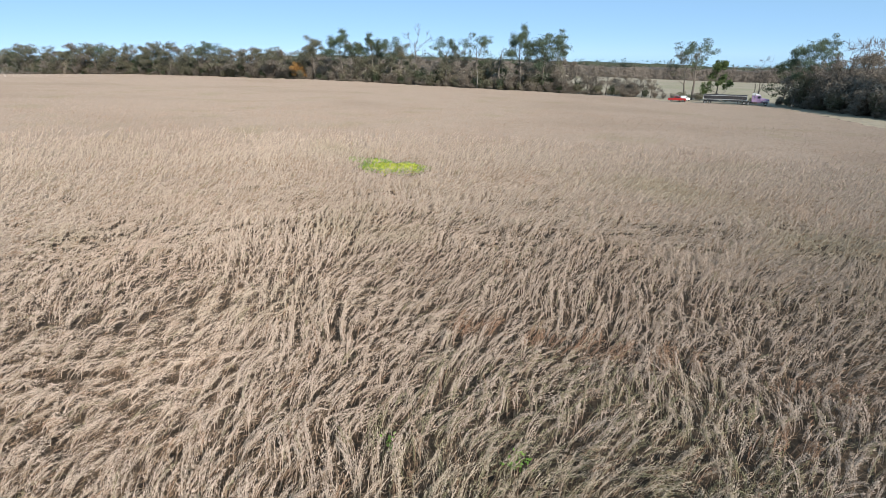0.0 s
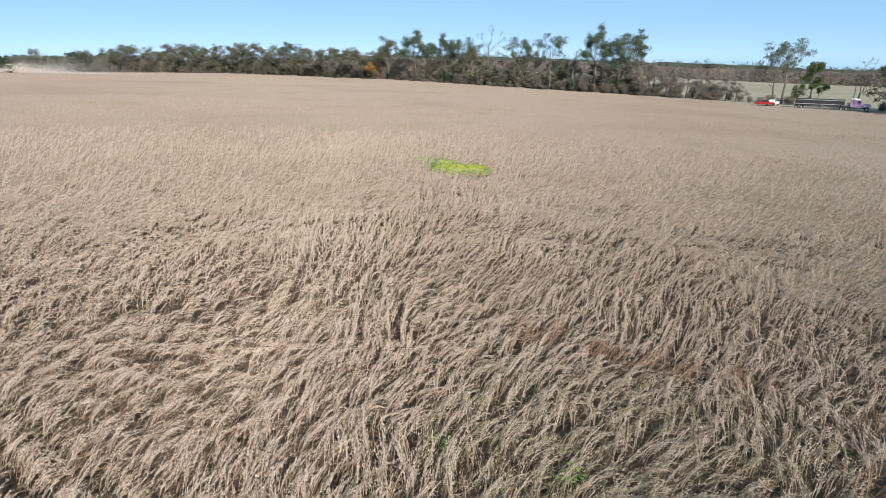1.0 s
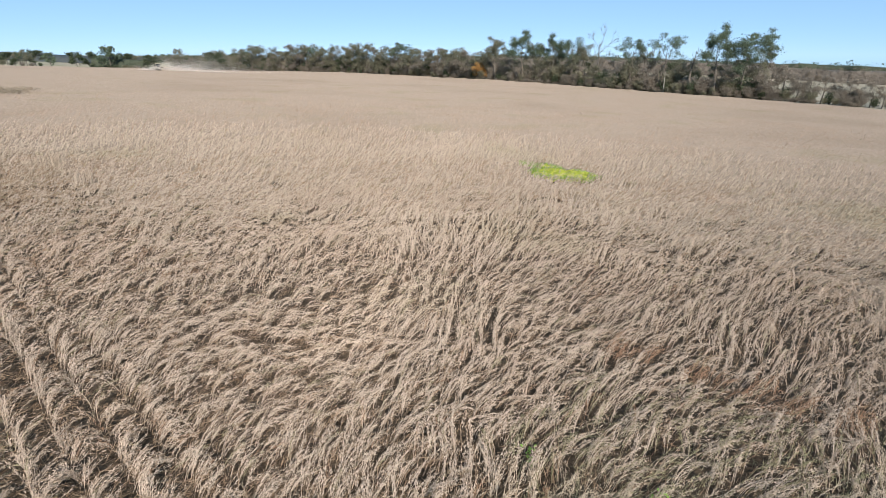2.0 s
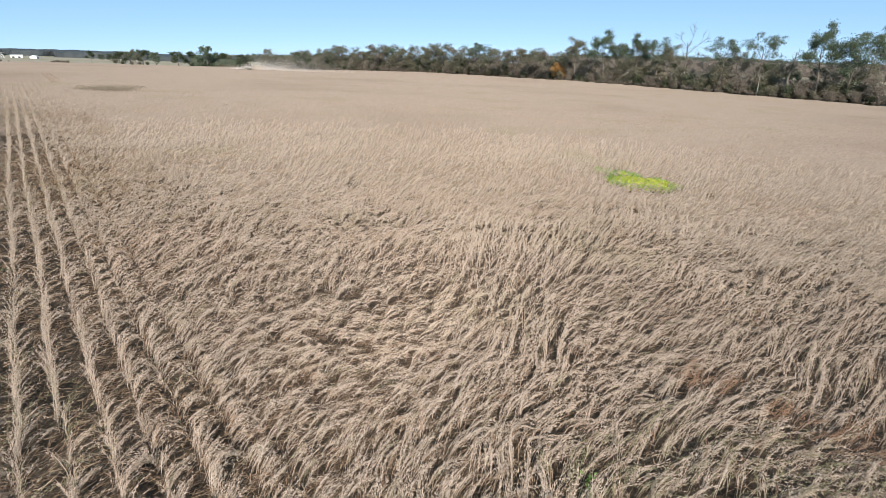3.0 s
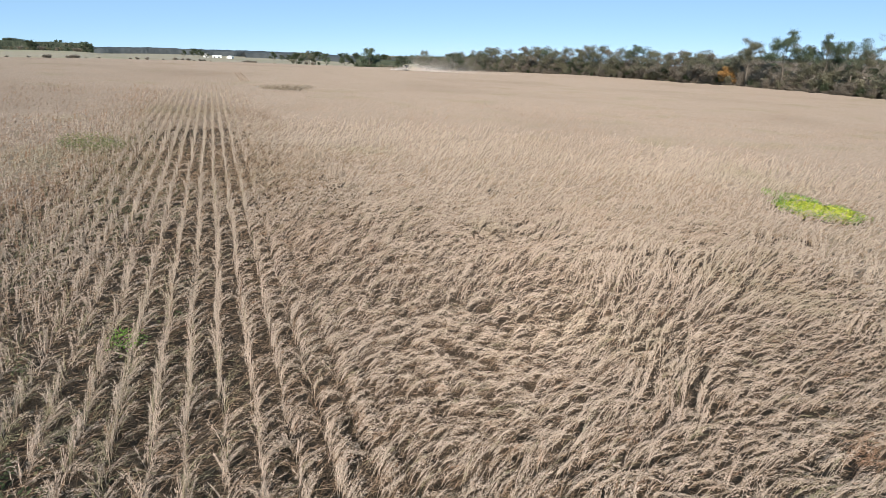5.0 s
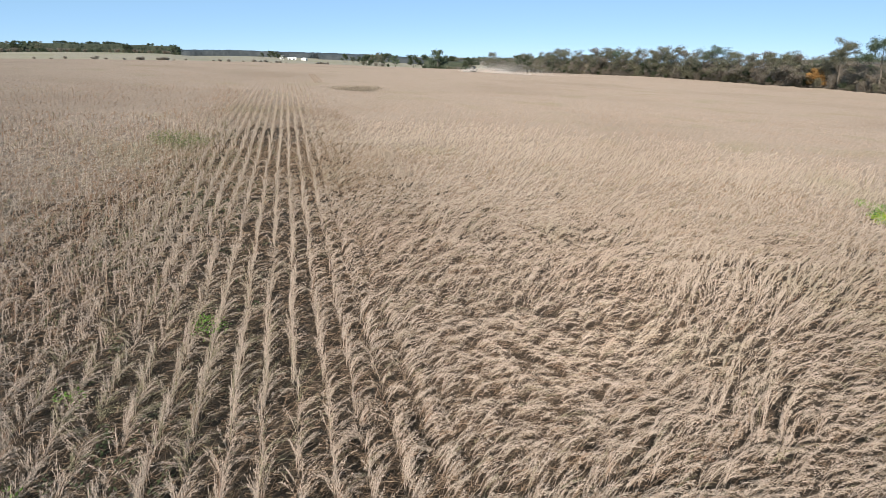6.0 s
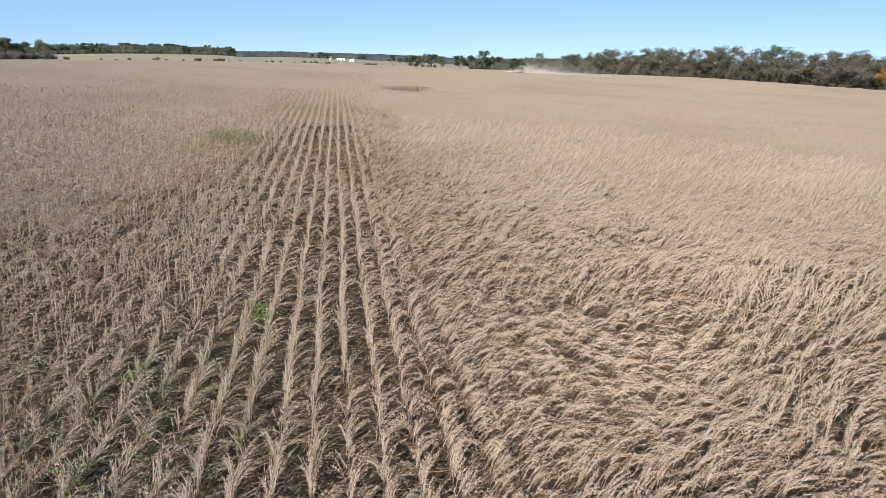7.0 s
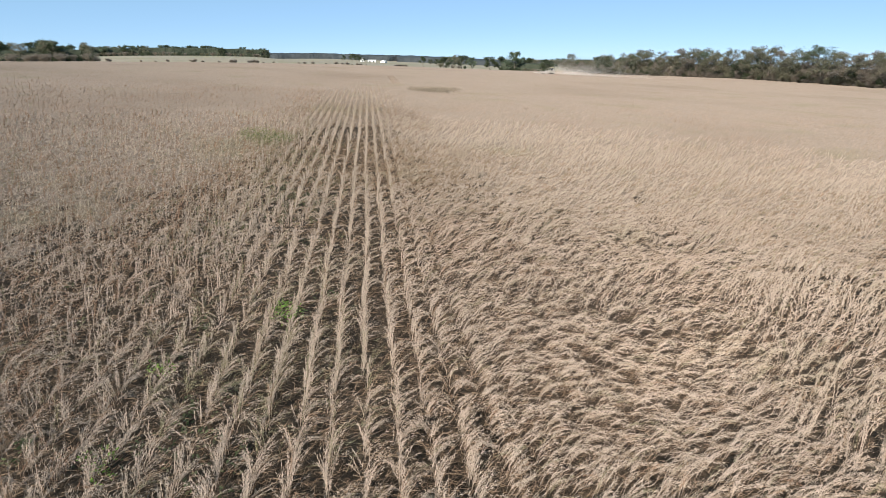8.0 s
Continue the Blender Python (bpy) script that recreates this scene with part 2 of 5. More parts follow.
def land(x, y):
    """Height of the mean crop top: a gentle valley side that falls to the tree line and rises to a low crest."""
    x, y = np.asarray(x, float), np.asarray(y, float)
    r = np.hypot(x, y)
    s = np.tanh(r / 500.0) / np.maximum(r, 1e-6)
    u, v = x * s, y * s
    z, k = 0 * x, 0
    for i in range(6):
        for j in range(6 - i):
            if i + j:
                z = z + LAND[k] * u ** i * v ** j
                k += 1
    turn = np.degrees(np.arctan2(-x, y))
    z = z - 0.0022 * r * ease(r, 150, 300) * ease(turn, 12, 21) * (1 - ease(turn, 40, 48))
    z = z - 0.0012 * r * ease(r, 150, 300) * (1 - ease(r, 450, 900)) * ease(turn, 44, 52)
    z = z + 0.006 * np.clip(r - 450, 0, 550) * ease(turn, 50, 58) * (1 - ease(turn, 68, 74))
    z = z + 4.6 * ease(r, 430, 800) * (1 - ease(r, 960, 1300)) * ease(turn, 70, 76) * (1 - ease(turn, 90, 94))
    return z - 0.035 * np.maximum(0, r - 950) * (1 - ease(turn, 8, 40))


def soil(x, y):
    return land(x, y) - CROP_TOP


def polar(az, d):
    a = np.radians(az)
    return -np.sin(a) * d, np.cos(a) * d


def spot(az, d, sink=0.0):
    x, y = polar(az, d)
    return Vector((float(x), float(y), float(soil(x, y)) - sink))


EDGE_AZ = [-60, -45, -36.6, -32.5, -29.5, -20, -17, -5, 4, 12.2, 20, 27.5, 39, 44, 50, 57, 64, 74, 87, 97, 120]
EDGE_D = [112, 122, 138, 168, 190, 196, 210, 226, 247, 272, 317, 377, 475, 520, 500, 450, 420, 370, 350, 350, 350]


TREE_AZ = [-60, -45, -36.6, -28.2, -20, -5, 4, 12.2, 20, 27.5, 39, 44]
TREE_D = [135, 150, 168, 208, 212, 226, 247, 272, 317, 377, 475, 520]


def tree_line(az):
    return np.interp(az, TREE_AZ, TREE_D)


def field_edge(az):
    return np.interp(az, EDGE_AZ, EDGE_D)


# ---- ground ----
def build_ground():
    az = np.radians(np.r_[np.arange(-50, 110, 0.8), np.arange(110, 310, 5.0)])
    r = np.r_[0.02, np.arange(0.5, 12, 0.5), np.geomspace(12, 4600, 150)]
    a, d = np.meshgrid(az, r)
    x, y = -np.sin(a) * d, np.cos(a) * d
    z = soil(x, y) + 0.03 * (soft_noise(x, y, 0.8) - 0.5)
    n, k = len(r), len(az)
    i, j = np.meshgrid(np.arange(n - 1), np.arange(k), indexing="ij")
    j2 = (j + 1) % k
    quads = np.stack([i * k + j, (i + 1) * k + j, (i + 1) * k + j2, i * k + j2], -1).reshape(-1, 4)
    verts = np.stack([x, y, z], -1).reshape(-1, 3)
    ob = new("ground", put_mesh("ground", verts, quads, M_SOIL, True))
    ob.data.materials.append(M_MEADOW)
    mid_az, mid_d = np.degrees(a[:-1]) % 360, d[:-1] * 1.01
    mid_az = np.where(mid_az > 180, mid_az - 360, mid_az)
    ob.data.polygons.foreach_set("material_index", (mid_d > field_edge(mid_az)).astype(np.int32).ravel())
    tagged(ob, "brown field soil with straw litter and pale meadow beyond", "ground", kind="structure")


build_ground()

# ---- the crop: soybean rows ----
ROW = 0.76
ROW_AZ = 64.64
E_ROW = np.array([-math.sin(radians(ROW_AZ)), math.cos(radians(ROW_AZ))])
N_ROW = np.array([math.cos(radians(ROW_AZ)), math.sin(radians(ROW_AZ))])
ROW_0 = float(np.dot((-10.62, 3.27), N_ROW))
SECTOR = (-46, 104)
CLUMP = 0.16                         # stretch of a row whose plants lean together


def in_hole(x, y, grow=0.0):
    """The weedy gaps in the crop: a large green one and some small ones."""
    q, s = (x + 5.5) * N_ROW[0] + (y - 44.2) * N_ROW[1], (x + 5.5) * E_ROW[0] + (y - 44.2) * E_ROW[1]
    wob = 1.0 * (soft_noise(x, y, 0.9, 4) - 0.5) + 0.6 * (soft_noise(x, y, 0.4, 5) - 0.5)
    big = (s / (2.15 + grow)) ** 2 + (q / (2.1 + grow)) ** 2 < 1 + wob
    tail = ((s - 3.0) / (2.0 + grow)) ** 2 + ((q - 1.4) / (0.65 + grow)) ** 2 < 1 + wob
    return big | tail


def lodging(x, y):
    """How far the stems lean (radians from upright), and towards which azimuth."""
    q = x * N_ROW[0] + y * N_ROW[1]
    far = ease(np.hypot(x, y), 25, 60)
    n1, n2 = soft_noise(x, y, 2.6, 1), soft_noise(x, y, 5.0, 2)
    flat = 16 + 48 * ease(q, 0.1, 4.0) - 12 * ease(q, 12, 17) + 20 * (1 - ease(q, -9, -4))
    ang = flat * (1 - 0.4 * far) + 24 * (n1 - 0.5) + 14 * (n2 - 0.5) + 26 * (soft_noise(x, y, 0.85, 11) - 0.5)
    turn = 90 * (soft_noise(x, y, 3.2, 7) - 0.5) + 64 * (soft_noise(x, y, 1.0, 8) - 0.5) - 14 - 28 * ease(x, -4, 4)
    return np.radians(np.clip(ang, 4, 82)), np.radians(turn)


def crop_roots(r0, r1, spacing, rng, behind=False):
    reach = r1 * 1.15
    qs = np.arange(math.floor(-reach / ROW), math.ceil(reach / ROW)) * ROW + (ROW_0 % ROW)
    ss = np.arange(-reach, reach, spacing)
    q, s = np.meshgrid(qs, ss)
    q, s = q.ravel(), s.ravel()
    s = s + rng.uniform(-0.5, 0.5, len(s)) * spacing
    row = np.round((q - ROW_0) / ROW).astype(int)
    down = ease(q, 1.0, 5.0)
    if spacing < 0.1:
        shift = LATTICE[(row * 31) % 256, 7]
        c = np.floor(s / CLUMP + shift)
        mid = (c + 0.5 - shift) * CLUMP
        s = mid + (s - mid) * (1 - 0.42 * down)
        q = q + 0.6 * (LATTICE[(row * 37 + 11) % 256, (c.astype(int) + 5) % 256] - 0.5) * down
    loose = 0.035 + 0.11 * (1 - ease(q, -12, -6)) + (0.05 if spacing < 0.1 else 0.15) * down
    q = q + rng.normal(0, 1, len(q)) * loose + 0.13 * (soft_noise(s, row * 7.3, 3.0) - 0.5)
    x, y = q * N_ROW[0] + s * E_ROW[0], q * N_ROW[1] + s * E_ROW[1]
    r, az = np.hypot(x, y), np.degrees(np.arctan2(-x, y))
    edge = r * (1 + rng.uniform(-0.14, 0.14, len(r)))
    seen = (az > SECTOR[0]) & (az < SECTOR[1]) & (r > 5)
    keep = (edge >= r0) & (edge < r1) & (seen != behind) & (~in_hole(x, y, 0.1) | (rng.rand(len(r)) < 0.22)) & (r < field_edge(az) - 1)
    thin = soft_noise(x, y, 1.6, 3) + 0.25 * ease(q, 0, 3) + 0.3 * (1 - ease(q, -8, -3)) + 0.18
    keep &= rng.rand(len(x)) < np.clip(thin * 1.5, 0.22, 1)
    if r0 > 55:
        keep &= rng.rand(len(x)) < 0.4 + 0.6 * ease(q, -15, -11) * (1 - ease(q, 5, 9))
    return x[keep], y[keep]


def crop_plants(r0, r1, spacing, branches, pods, joints, seed, fallen=0):
    """Dry plants with a bent main stem, side branches and clinging pods; joints: bends in the stem."""
    rng = np.random.RandomState(seed)
    if fallen:
        az, r = rng.uniform(*SECTOR, fallen), r0 + (r1 - r0) * rng.rand(fallen) ** 0.95
        x, y = polar(az, r)
        q = x * N_ROW[0] + y * N_ROW[1]
        if r0 > 20:
            q, s = rng.uniform(-10, 6, fallen), r0 + (r1 - r0) * rng.rand(fallen) ** 1.5
            x, y = q * N_ROW[0] + s * E_ROW[0], q * N_ROW[1] + s * E_ROW[1]
        keep = ~in_hole(x, y) & (rng.rand(fallen) < 0.62 - 0.22 * ease(-q, -2, 2) + 0.38 * ease(q, -14, -10) * (1 - ease(q, 5, 10)))
        x, y = x[keep], y[keep]
    else:
        x, y = crop_roots(r0, r1, spacing, rng)
    n = len(x)
    who = np.arange(n)
    z = soil(x, y)
    fat = np.minimum(np.maximum(1.0, np.hypot(x, y) / 15.0) ** 0.9, 3.4)
    lean, turn = lodging(x, y)
    lean = np.clip(lean + rng.normal(0, 0.2, n), 0.03, 1.5)
    heading = math.atan2(N_ROW[1], N_ROW[0]) + turn + rng.normal(0, 0.2, n)
    if fallen:
        lean, heading = rng.uniform(1.05, 1.45, n), heading + rng.normal(0, 0.55, n)
    way = np.stack([np.cos(heading), np.sin(heading), 0 * heading], -1)
    up = np.array([0, 0, 1.0])
    length = rng.uniform(0.58, 0.95, n) * (0.85 + 0.3 * soft_noise(x, y, 3.0, 9))
    pts, dirs = [np.stack([x, y, z - 0.02], -1)], []
    for k in range(joints):
        th = np.clip(lean * np.interp((k + 0.5) / joints, (0.15, 0.5, 0.85), (0.45, 1.0, 1.45)) + rng.normal(0, 0.1, n), 0, 1.64)
        d = way * np.sin(th)[:, None] + up * np.cos(th)[:, None]
        dirs.append(d)
        pts.append(pts[-1] + d * (length / joints)[:, None])
    stem, dirs = np.stack(pts, 1), np.stack(dirs, 1)
    stem[:, 1:, 2] = np.maximum(stem[:, 1:, 2], z[:, None] + 0.04)
    spin = rng.uniform(0, 2 * math.pi, n)
    side = unit(np.stack([np.cos(spin), np.sin(spin), 0.25 * np.sin(3 * spin)], -1))
    w = fat * rng.uniform(0.007, 0.0115, n)
    taper = np.interp(np.linspace(0, 1, joints + 1), (0, 0.6, 1), (1.0, 0.9, 0.4))
    pieces = [halved(*strips(stem, w[:, None] * taper[None], side))]

    def along(lo, hi):
        f = rng.uniform(lo, hi, n)
        i = np.minimum((f * joints).astype(int), joints - 1)
        g = (f * joints - i)[:, None]
        return stem[who, i] * (1 - g) + stem[who, i + 1] * g, dirs[who, i]

    for b in range(branches):
        at, main = along(0.08, 0.97)
        out = unit(np.cross(main, rng.normal(0, 1, (n, 3))))
        d1 = unit(main + rng.uniform(0.25, 0.8, n)[:, None] * out)
        ln = (rng.uniform(0.07, 0.22, n))[:, None] * (1 + 0.5 * (rng.rand(n) < 0.15))[:, None]
        line = np.stack([at, at + d1 * ln], 1)
        line[:, :, 2] = np.maximum(line[:, :, 2], z[:, None] + 0.02)
        wb = fat * rng.uniform(0.006, 0.011, n)
        sp = unit(np.cross(d1, rng.normal(0, 1, (n, 3))))
        pieces.append(blades(line[:, 0], line[:, 1], wb * 1.6, sp))
    for p in range(pods):
        at, main = along(0.12, 1.0)
        out = unit(np.cross(main, rng.normal(0, 1, (n, 3))))
        at = at + out * (rng.uniform(0.0, 0.035, n) * fat ** 0.6)[:, None]
        at[:, 2] = np.maximum(at[:, 2], z + 0.03)
        d = unit(0.9 * main + 0.8 * out)
        ln = (fat ** 0.8 * rng.uniform(0.03, 0.06, n))[:, None]
        sp = unit(np.cross(d, rng.normal(0, 1, (n, 3))))
        wp = fat * rng.uniform(0.008, 0.015, n)
        pieces.append(blades(at, at + d * ln * 1.1, wp * 1.4, sp))
    kind = plant_tint(x, y, rng, bool(fallen and r0 < 20))
    slots = np.concatenate([np.repeat(kind, len(f) // n) for _, f in pieces])
    return (*joined(pieces), slots)


def clump_dice(x, y, size):
    """Three random numbers that the plants of one clump in a row share."""
    q, t = x * N_ROW[0] + y * N_ROW[1], x * E_ROW[0] + y * E_ROW[1]
    k = np.round((q - ROW_0) / ROW).astype(int)
    c = np.floor(t / size + LATTICE[(k * 31) % 256, 7]).astype(int)
    return [LATTICE[(k * 37 + i * 71) % 256, (c + i * 53) % 256] for i in range(3)]


def plant_tint(x, y, rng, between=False):
    """Which plants are rust-brown (1) or green-tinged (2), in loose patches."""
    rust = np.full(len(x), 9.0)
    for cx, cy, rad in ((0.3, 15.0, 0.9), (2.5, 14.4, 0.75), (4.2, 13.8, 1.0), (6.1, 13.4, 0.7), (9.3, 12.3, 0.9), (7.2, 9.8, 0.6)):
        rust = np.minimum(rust, ((x - cx) / rad) ** 2 + ((y - cy) / (0.7 * rad)) ** 2 + 1.4 * (soft_noise(x, y, 0.5, 37) - 0.5))
    moss = ((x - 3.2) / 5.2) ** 2 + ((y - 10.0) / 3.0) ** 2 + 1.4 * (soft_noise(x, y, 0.9, 33) - 0.5)
    left = ((x + 15.0) / 5.0) ** 2 + ((y - 3.0) / 3.0) ** 2 + 1.6 * (soft_noise(x, y, 0.8, 35) - 0.5)
    q, t = x * N_ROW[0] + y * N_ROW[1], x * E_ROW[0] + y * E_ROW[1]
    left = np.minimum(left, ((q + 9.5) / 4.5) ** 2 + ((t - 42) / 20) ** 2 + 1.6 * (soft_noise(x, y, 1.5, 36) - 0.5))
    dice = rng.rand(len(x))
    brown = 0.22 * (1 - ease(q, -11, -6)) * (0.4 + 1.2 * soft_noise(x, y, 4.0, 38))
    kind = np.where(((rust < 1) & (dice < 0.72)) | (dice < brown), 1, np.where(((moss < 1) & (dice < 0.27)) | ((left < 1) & (dice < (0.44 if between else 0.14))), 2, 0))
    return np.where((kind == 0) & (dice > 0.985), 1, np.where((kind == 0) & (dice > 0.96), 2, kind))


def plume_plants(r0, r1, spacing, branches, pods, joints, seed, strip=None, behind=False):
    """Dry plants near the camera: each a drooping plume of a stem and side branches set with pods, in clumps that lean together."""
    rng = np.random.RandomState(seed)
    x, y = crop_roots(r0, r1, spacing, rng, behind)
    if strip:
        q = x * N_ROW[0] + y * N_ROW[1]
        fade = ease(q, strip[0], strip[0] + 5) * (1 - ease(q, strip[1] - 5, strip[1])) * (1 - ease(np.hypot(x, y), r0 + 15, r1))
        keep = rng.rand(len(x)) < fade
        x, y = x[keep], y[keep]
    n = len(x)
    who = np.arange(n)
    z = soil(x, y)
    q = x * N_ROW[0] + y * N_ROW[1]
    fat = np.maximum(1.0, np.hypot(x, y) / 15.0) ** 0.8
    g1, g2, g3 = clump_dice(x, y, CLUMP)
    lean, turn = lodging(x, y)
    laid = ease(q, 0.5, 5.5)
    share = 0.4 + 0.62 * ease(q, -0.8, 3.2) + 0.16 * (1 - ease(q, -10, -6))
    share = share - (0.25 if r0 > 30 else 0.0) * ease(q, -10, -7) * (1 - ease(q, 0, 3))
    leans = (g1 + rng.normal(0, 0.12, n)) < share
    upright = np.radians(3 + 13 * g2 + 30 * ease(q, 0.5, 3.0))
    across = np.radians(42 + 30 * g2)
    lean = np.where(leans, across * (1 - laid) + (lean + np.radians(30) * (g2 - 0.5)) * laid, upright)
    lean = np.clip(lean + rng.normal(0, 0.09, n), 0.03, 1.5)
    other = np.where((g3 > 0.84) & (laid < 0.5), math.pi * 0.9, 0.0)
    turn = turn * (0.35 + 0.65 * laid) + np.radians(36 + 34 * laid) * (g3 - 0.5) + other + np.radians(34) * (1 - ease(q, 0.5, 3.5))
    heading = math.atan2(N_ROW[1], N_ROW[0]) + turn + rng.normal(0, 1, n) * (0.11 - 0.04 * laid)
    way = np.stack([np.cos(heading), np.sin(heading), 0 * heading], -1)
    up = np.array([0, 0, 1.0])
    length = rng.uniform(0.7, 0.98, n) * (1 + 0.12 * laid) * (0.85 + 0.3 * soft_noise(x, y, 3.0, 9))
    pts, dirs = [np.stack([x, y, z - 0.02], -1)], []
    for k in range(joints):
        th = np.clip(lean * np.interp((k + 0.5) / joints, (0.1, 0.45, 0.9), (0.35, 1.0, 1.6)) + rng.normal(0, 0.06, n), 0, 1.95)
        d = way * np.sin(th)[:, None] + up * np.cos(th)[:, None]
        dirs.append(d)
        pts.append(pts[-1] + d * (length / joints)[:, None])
    stem, dirs = np.stack(pts, 1), np.stack(dirs, 1)
    stem[:, 1:, 2] = np.maximum(stem[:, 1:, 2], z[:, None] + 0.05)
    stalks = [stem]
    f = np.linspace(0, 1, joints + 1)[None, :, None]
    for b in range(branches):
        a = rng.uniform(0, 2 * math.pi, n)
        out = np.stack([np.cos(a), np.sin(a), 0.35 * np.sin(2 * a)], -1)[:, None]
        low = rng.uniform(0.1, 0.35, n)[:, None, None]
        reach = rng.uniform(0.55, 0.95, n)[:, None, None]
        g = np.clip(low + (reach - low) * f, 0, 1) * joints
        i = np.minimum(g[:, :, 0].astype(int), joints - 1)
        w = g - i[:, :, None]
        line = stem[who[:, None], i] * (1 - w) + stem[who[:, None], i + 1] * w
        stalks.append(line + out * (f ** 0.8) * rng.uniform(0.04, 0.11, n)[:, None, None])
    stalks = np.stack(stalks, 1)
    stalks[:, :, 1:, 2] = np.maximum(stalks[:, :, 1:, 2], z[:, None, None] + 0.03)
    taper = np.interp(np.linspace(0, 1, joints + 1), (0, 0.6, 1), (1.0, 0.9, 0.4))
    pieces = []
    for b in range(branches + 1):
        spin = rng.uniform(0, 2 * math.pi, n)
        side = unit(np.stack([np.cos(spin), np.sin(spin), 0.25 * np.sin(3 * spin)], -1))
        w = fat * rng.uniform(0.007, 0.011, n) * (1.0 if b == 0 else 0.75)
        pieces.append(halved(*strips(stalks[:, b], w[:, None] * taper[None], side)))
    for p in range(pods):
        b = rng.randint(0, branches + 1, n)
        g = rng.uniform(0.22, 1.0, n) * joints
        i = np.minimum(g.astype(int), joints - 1)
        w = (g - i)[:, None]
        p0, p1 = stalks[who, b, i], stalks[who, b, i + 1]
        main = unit(p1 - p0)
        out = unit(np.cross(main, rng.normal(0, 1, (n, 3))))
        at = p0 * (1 - w) + p1 * w + out * (rng.uniform(0.0, 0.022, n) * fat ** 0.6)[:, None]
        at[:, 2] = np.maximum(at[:, 2], z + 0.03)
        d = unit(0.85 * main + 0.8 * out)
        ln = (fat ** 0.8 * rng.uniform(0.042, 0.072, n))[:, None]
        wide = fat * rng.uniform(0.013, 0.02, n)
        pieces.append(blades(at, at + d * ln, wide, unit(np.cross(d, out + rng.normal(0, 0.22, (n, 3))))))
    kind = plant_tint(x, y, rng)
    slots = np.concatenate([np.repeat(kind, len(f) // n) for _, f in pieces])
    return (*joined(pieces), slots)


def build_crop():
    rings = [(0, 16, 0.12, 0, 16, 3, 18, None, True), (5, 17, 0.045, 1, 36, 4, 11), (17, 26, 0.07, 0, 26, 3, 12), (25, 35, 0.085, 0, 18, 3, 20), (33, 61, 0.155, 0, 10, 2, 13), (60, 112, 0.19, 0, 6, 2, 19, (-13, 6)), (60, 112, 0.27, 3, 1, 2, 14), (110, 160, 2.2, 2, 0, 2, 15)]
    for ring in rings:
        v, f, slots = plume_plants(*ring) if ring[0] < 60 or ring[3] == 0 else crop_plants(*ring)
        # outer rings take the straw copies with self-shadow put into the colour
        ob = new("soybean_crop", put_mesh("soybean_crop", v, f, M_CROP if ring[0] < 20 else M_CROP_MID_SHADED if ring[0] < 55 or ring[3] == 0 else M_CROP_FAR_SHADED))
        ob.data.materials.append(M_RUST)
        ob.data.materials.append(M_MOSS)
        ob.data.polygons.foreach_set("material_index", slots.astype(np.int32))
        tagged(ob, "ripe dry tan soybean plants in leaning rows", "soybean crop", group="ripe soybean field", kind="stuff")
    for r0, r1, branches, pods, joints, seed, count in ((5, 50, 5, 4, 3, 16, 25000), (34, 95, 3, 1, 2, 17, 7000)):
        v, f, slots = crop_plants(r0, r1, 0.1, branches, pods, joints, seed, fallen=count)
        ob = new("fallen_crop", put_mesh("fallen_crop", v, f, M_LITTER))
        ob.data.materials.append(M_RUST)
        ob.data.materials.append(M_MOSS)
        ob.data.polygons.foreach_set("material_index", slots.astype(np.int32))
        tagged(ob, "flattened brown soybean plants lying between the rows", "soybean crop", group="ripe soybean field", kind="stuff")


build_crop()


def build_canopy():
    """The closed top of the crop further off, as one uneven sheet over the soil."""
    az = np.arange(-60, 112, 0.55)
    r = np.geomspace(11, 560, 235)
    a, d = np.meshgrid(az, r)
    x, y = polar(a, d)
    q = x * N_ROW[0] + y * N_ROW[1]
    band = ease(q, -13, -5) * (1 - ease(q, 0, 8))
    near, full = 15 + 30 * band, 92 + 16 * band
    over = np.clip((d - near) / (full - near), 0, 1)
    inside = ease(field_edge(a) - d, -1.0, 2.0)
    bumps = 0.10 * (soft_noise(x, y, 0.6, 6) - 0.5) + (0.10 + 0.18 * over) * (soft_noise(x, y, 1.4, 1) - 0.5) + (0.10 + 0.12 * over) * (soft_noise(x, y, 5, 2) - 0.5) + 0.30 * (soft_noise(x, y, 24, 3) - 0.5) * over
    hole = in_hole(x, y, 0.5)
    top = (-0.17 + 0.62 * over ** 0.85 + bumps) * np.where(hole, 0.0, 1.0)
    z = soil(x, y) - 0.35 + (0.35 + np.maximum(top, -0.3)) * inside
    z = np.where(hole, soil(x, y) - 0.2, z)
    n, k = a.shape
    i, j = np.meshgrid(np.arange(n - 1), np.arange(k - 1), indexing="ij")
    quads = np.stack([i * k + j, i * k + j + 1, (i + 1) * k + j + 1, (i + 1) * k + j], -1).reshape(-1, 4)
    ob = new("soybean_canopy", put_mesh("soybean_canopy", np.stack([x, y, z], -1).reshape(-1, 3), quads[:, ::-1], M_CANOPY_SHADED, True))
    tagged(ob, "pale tan closed top of a ripe soybean field", "soybean crop", group="ripe soybean field", kind="stuff")


build_canopy()


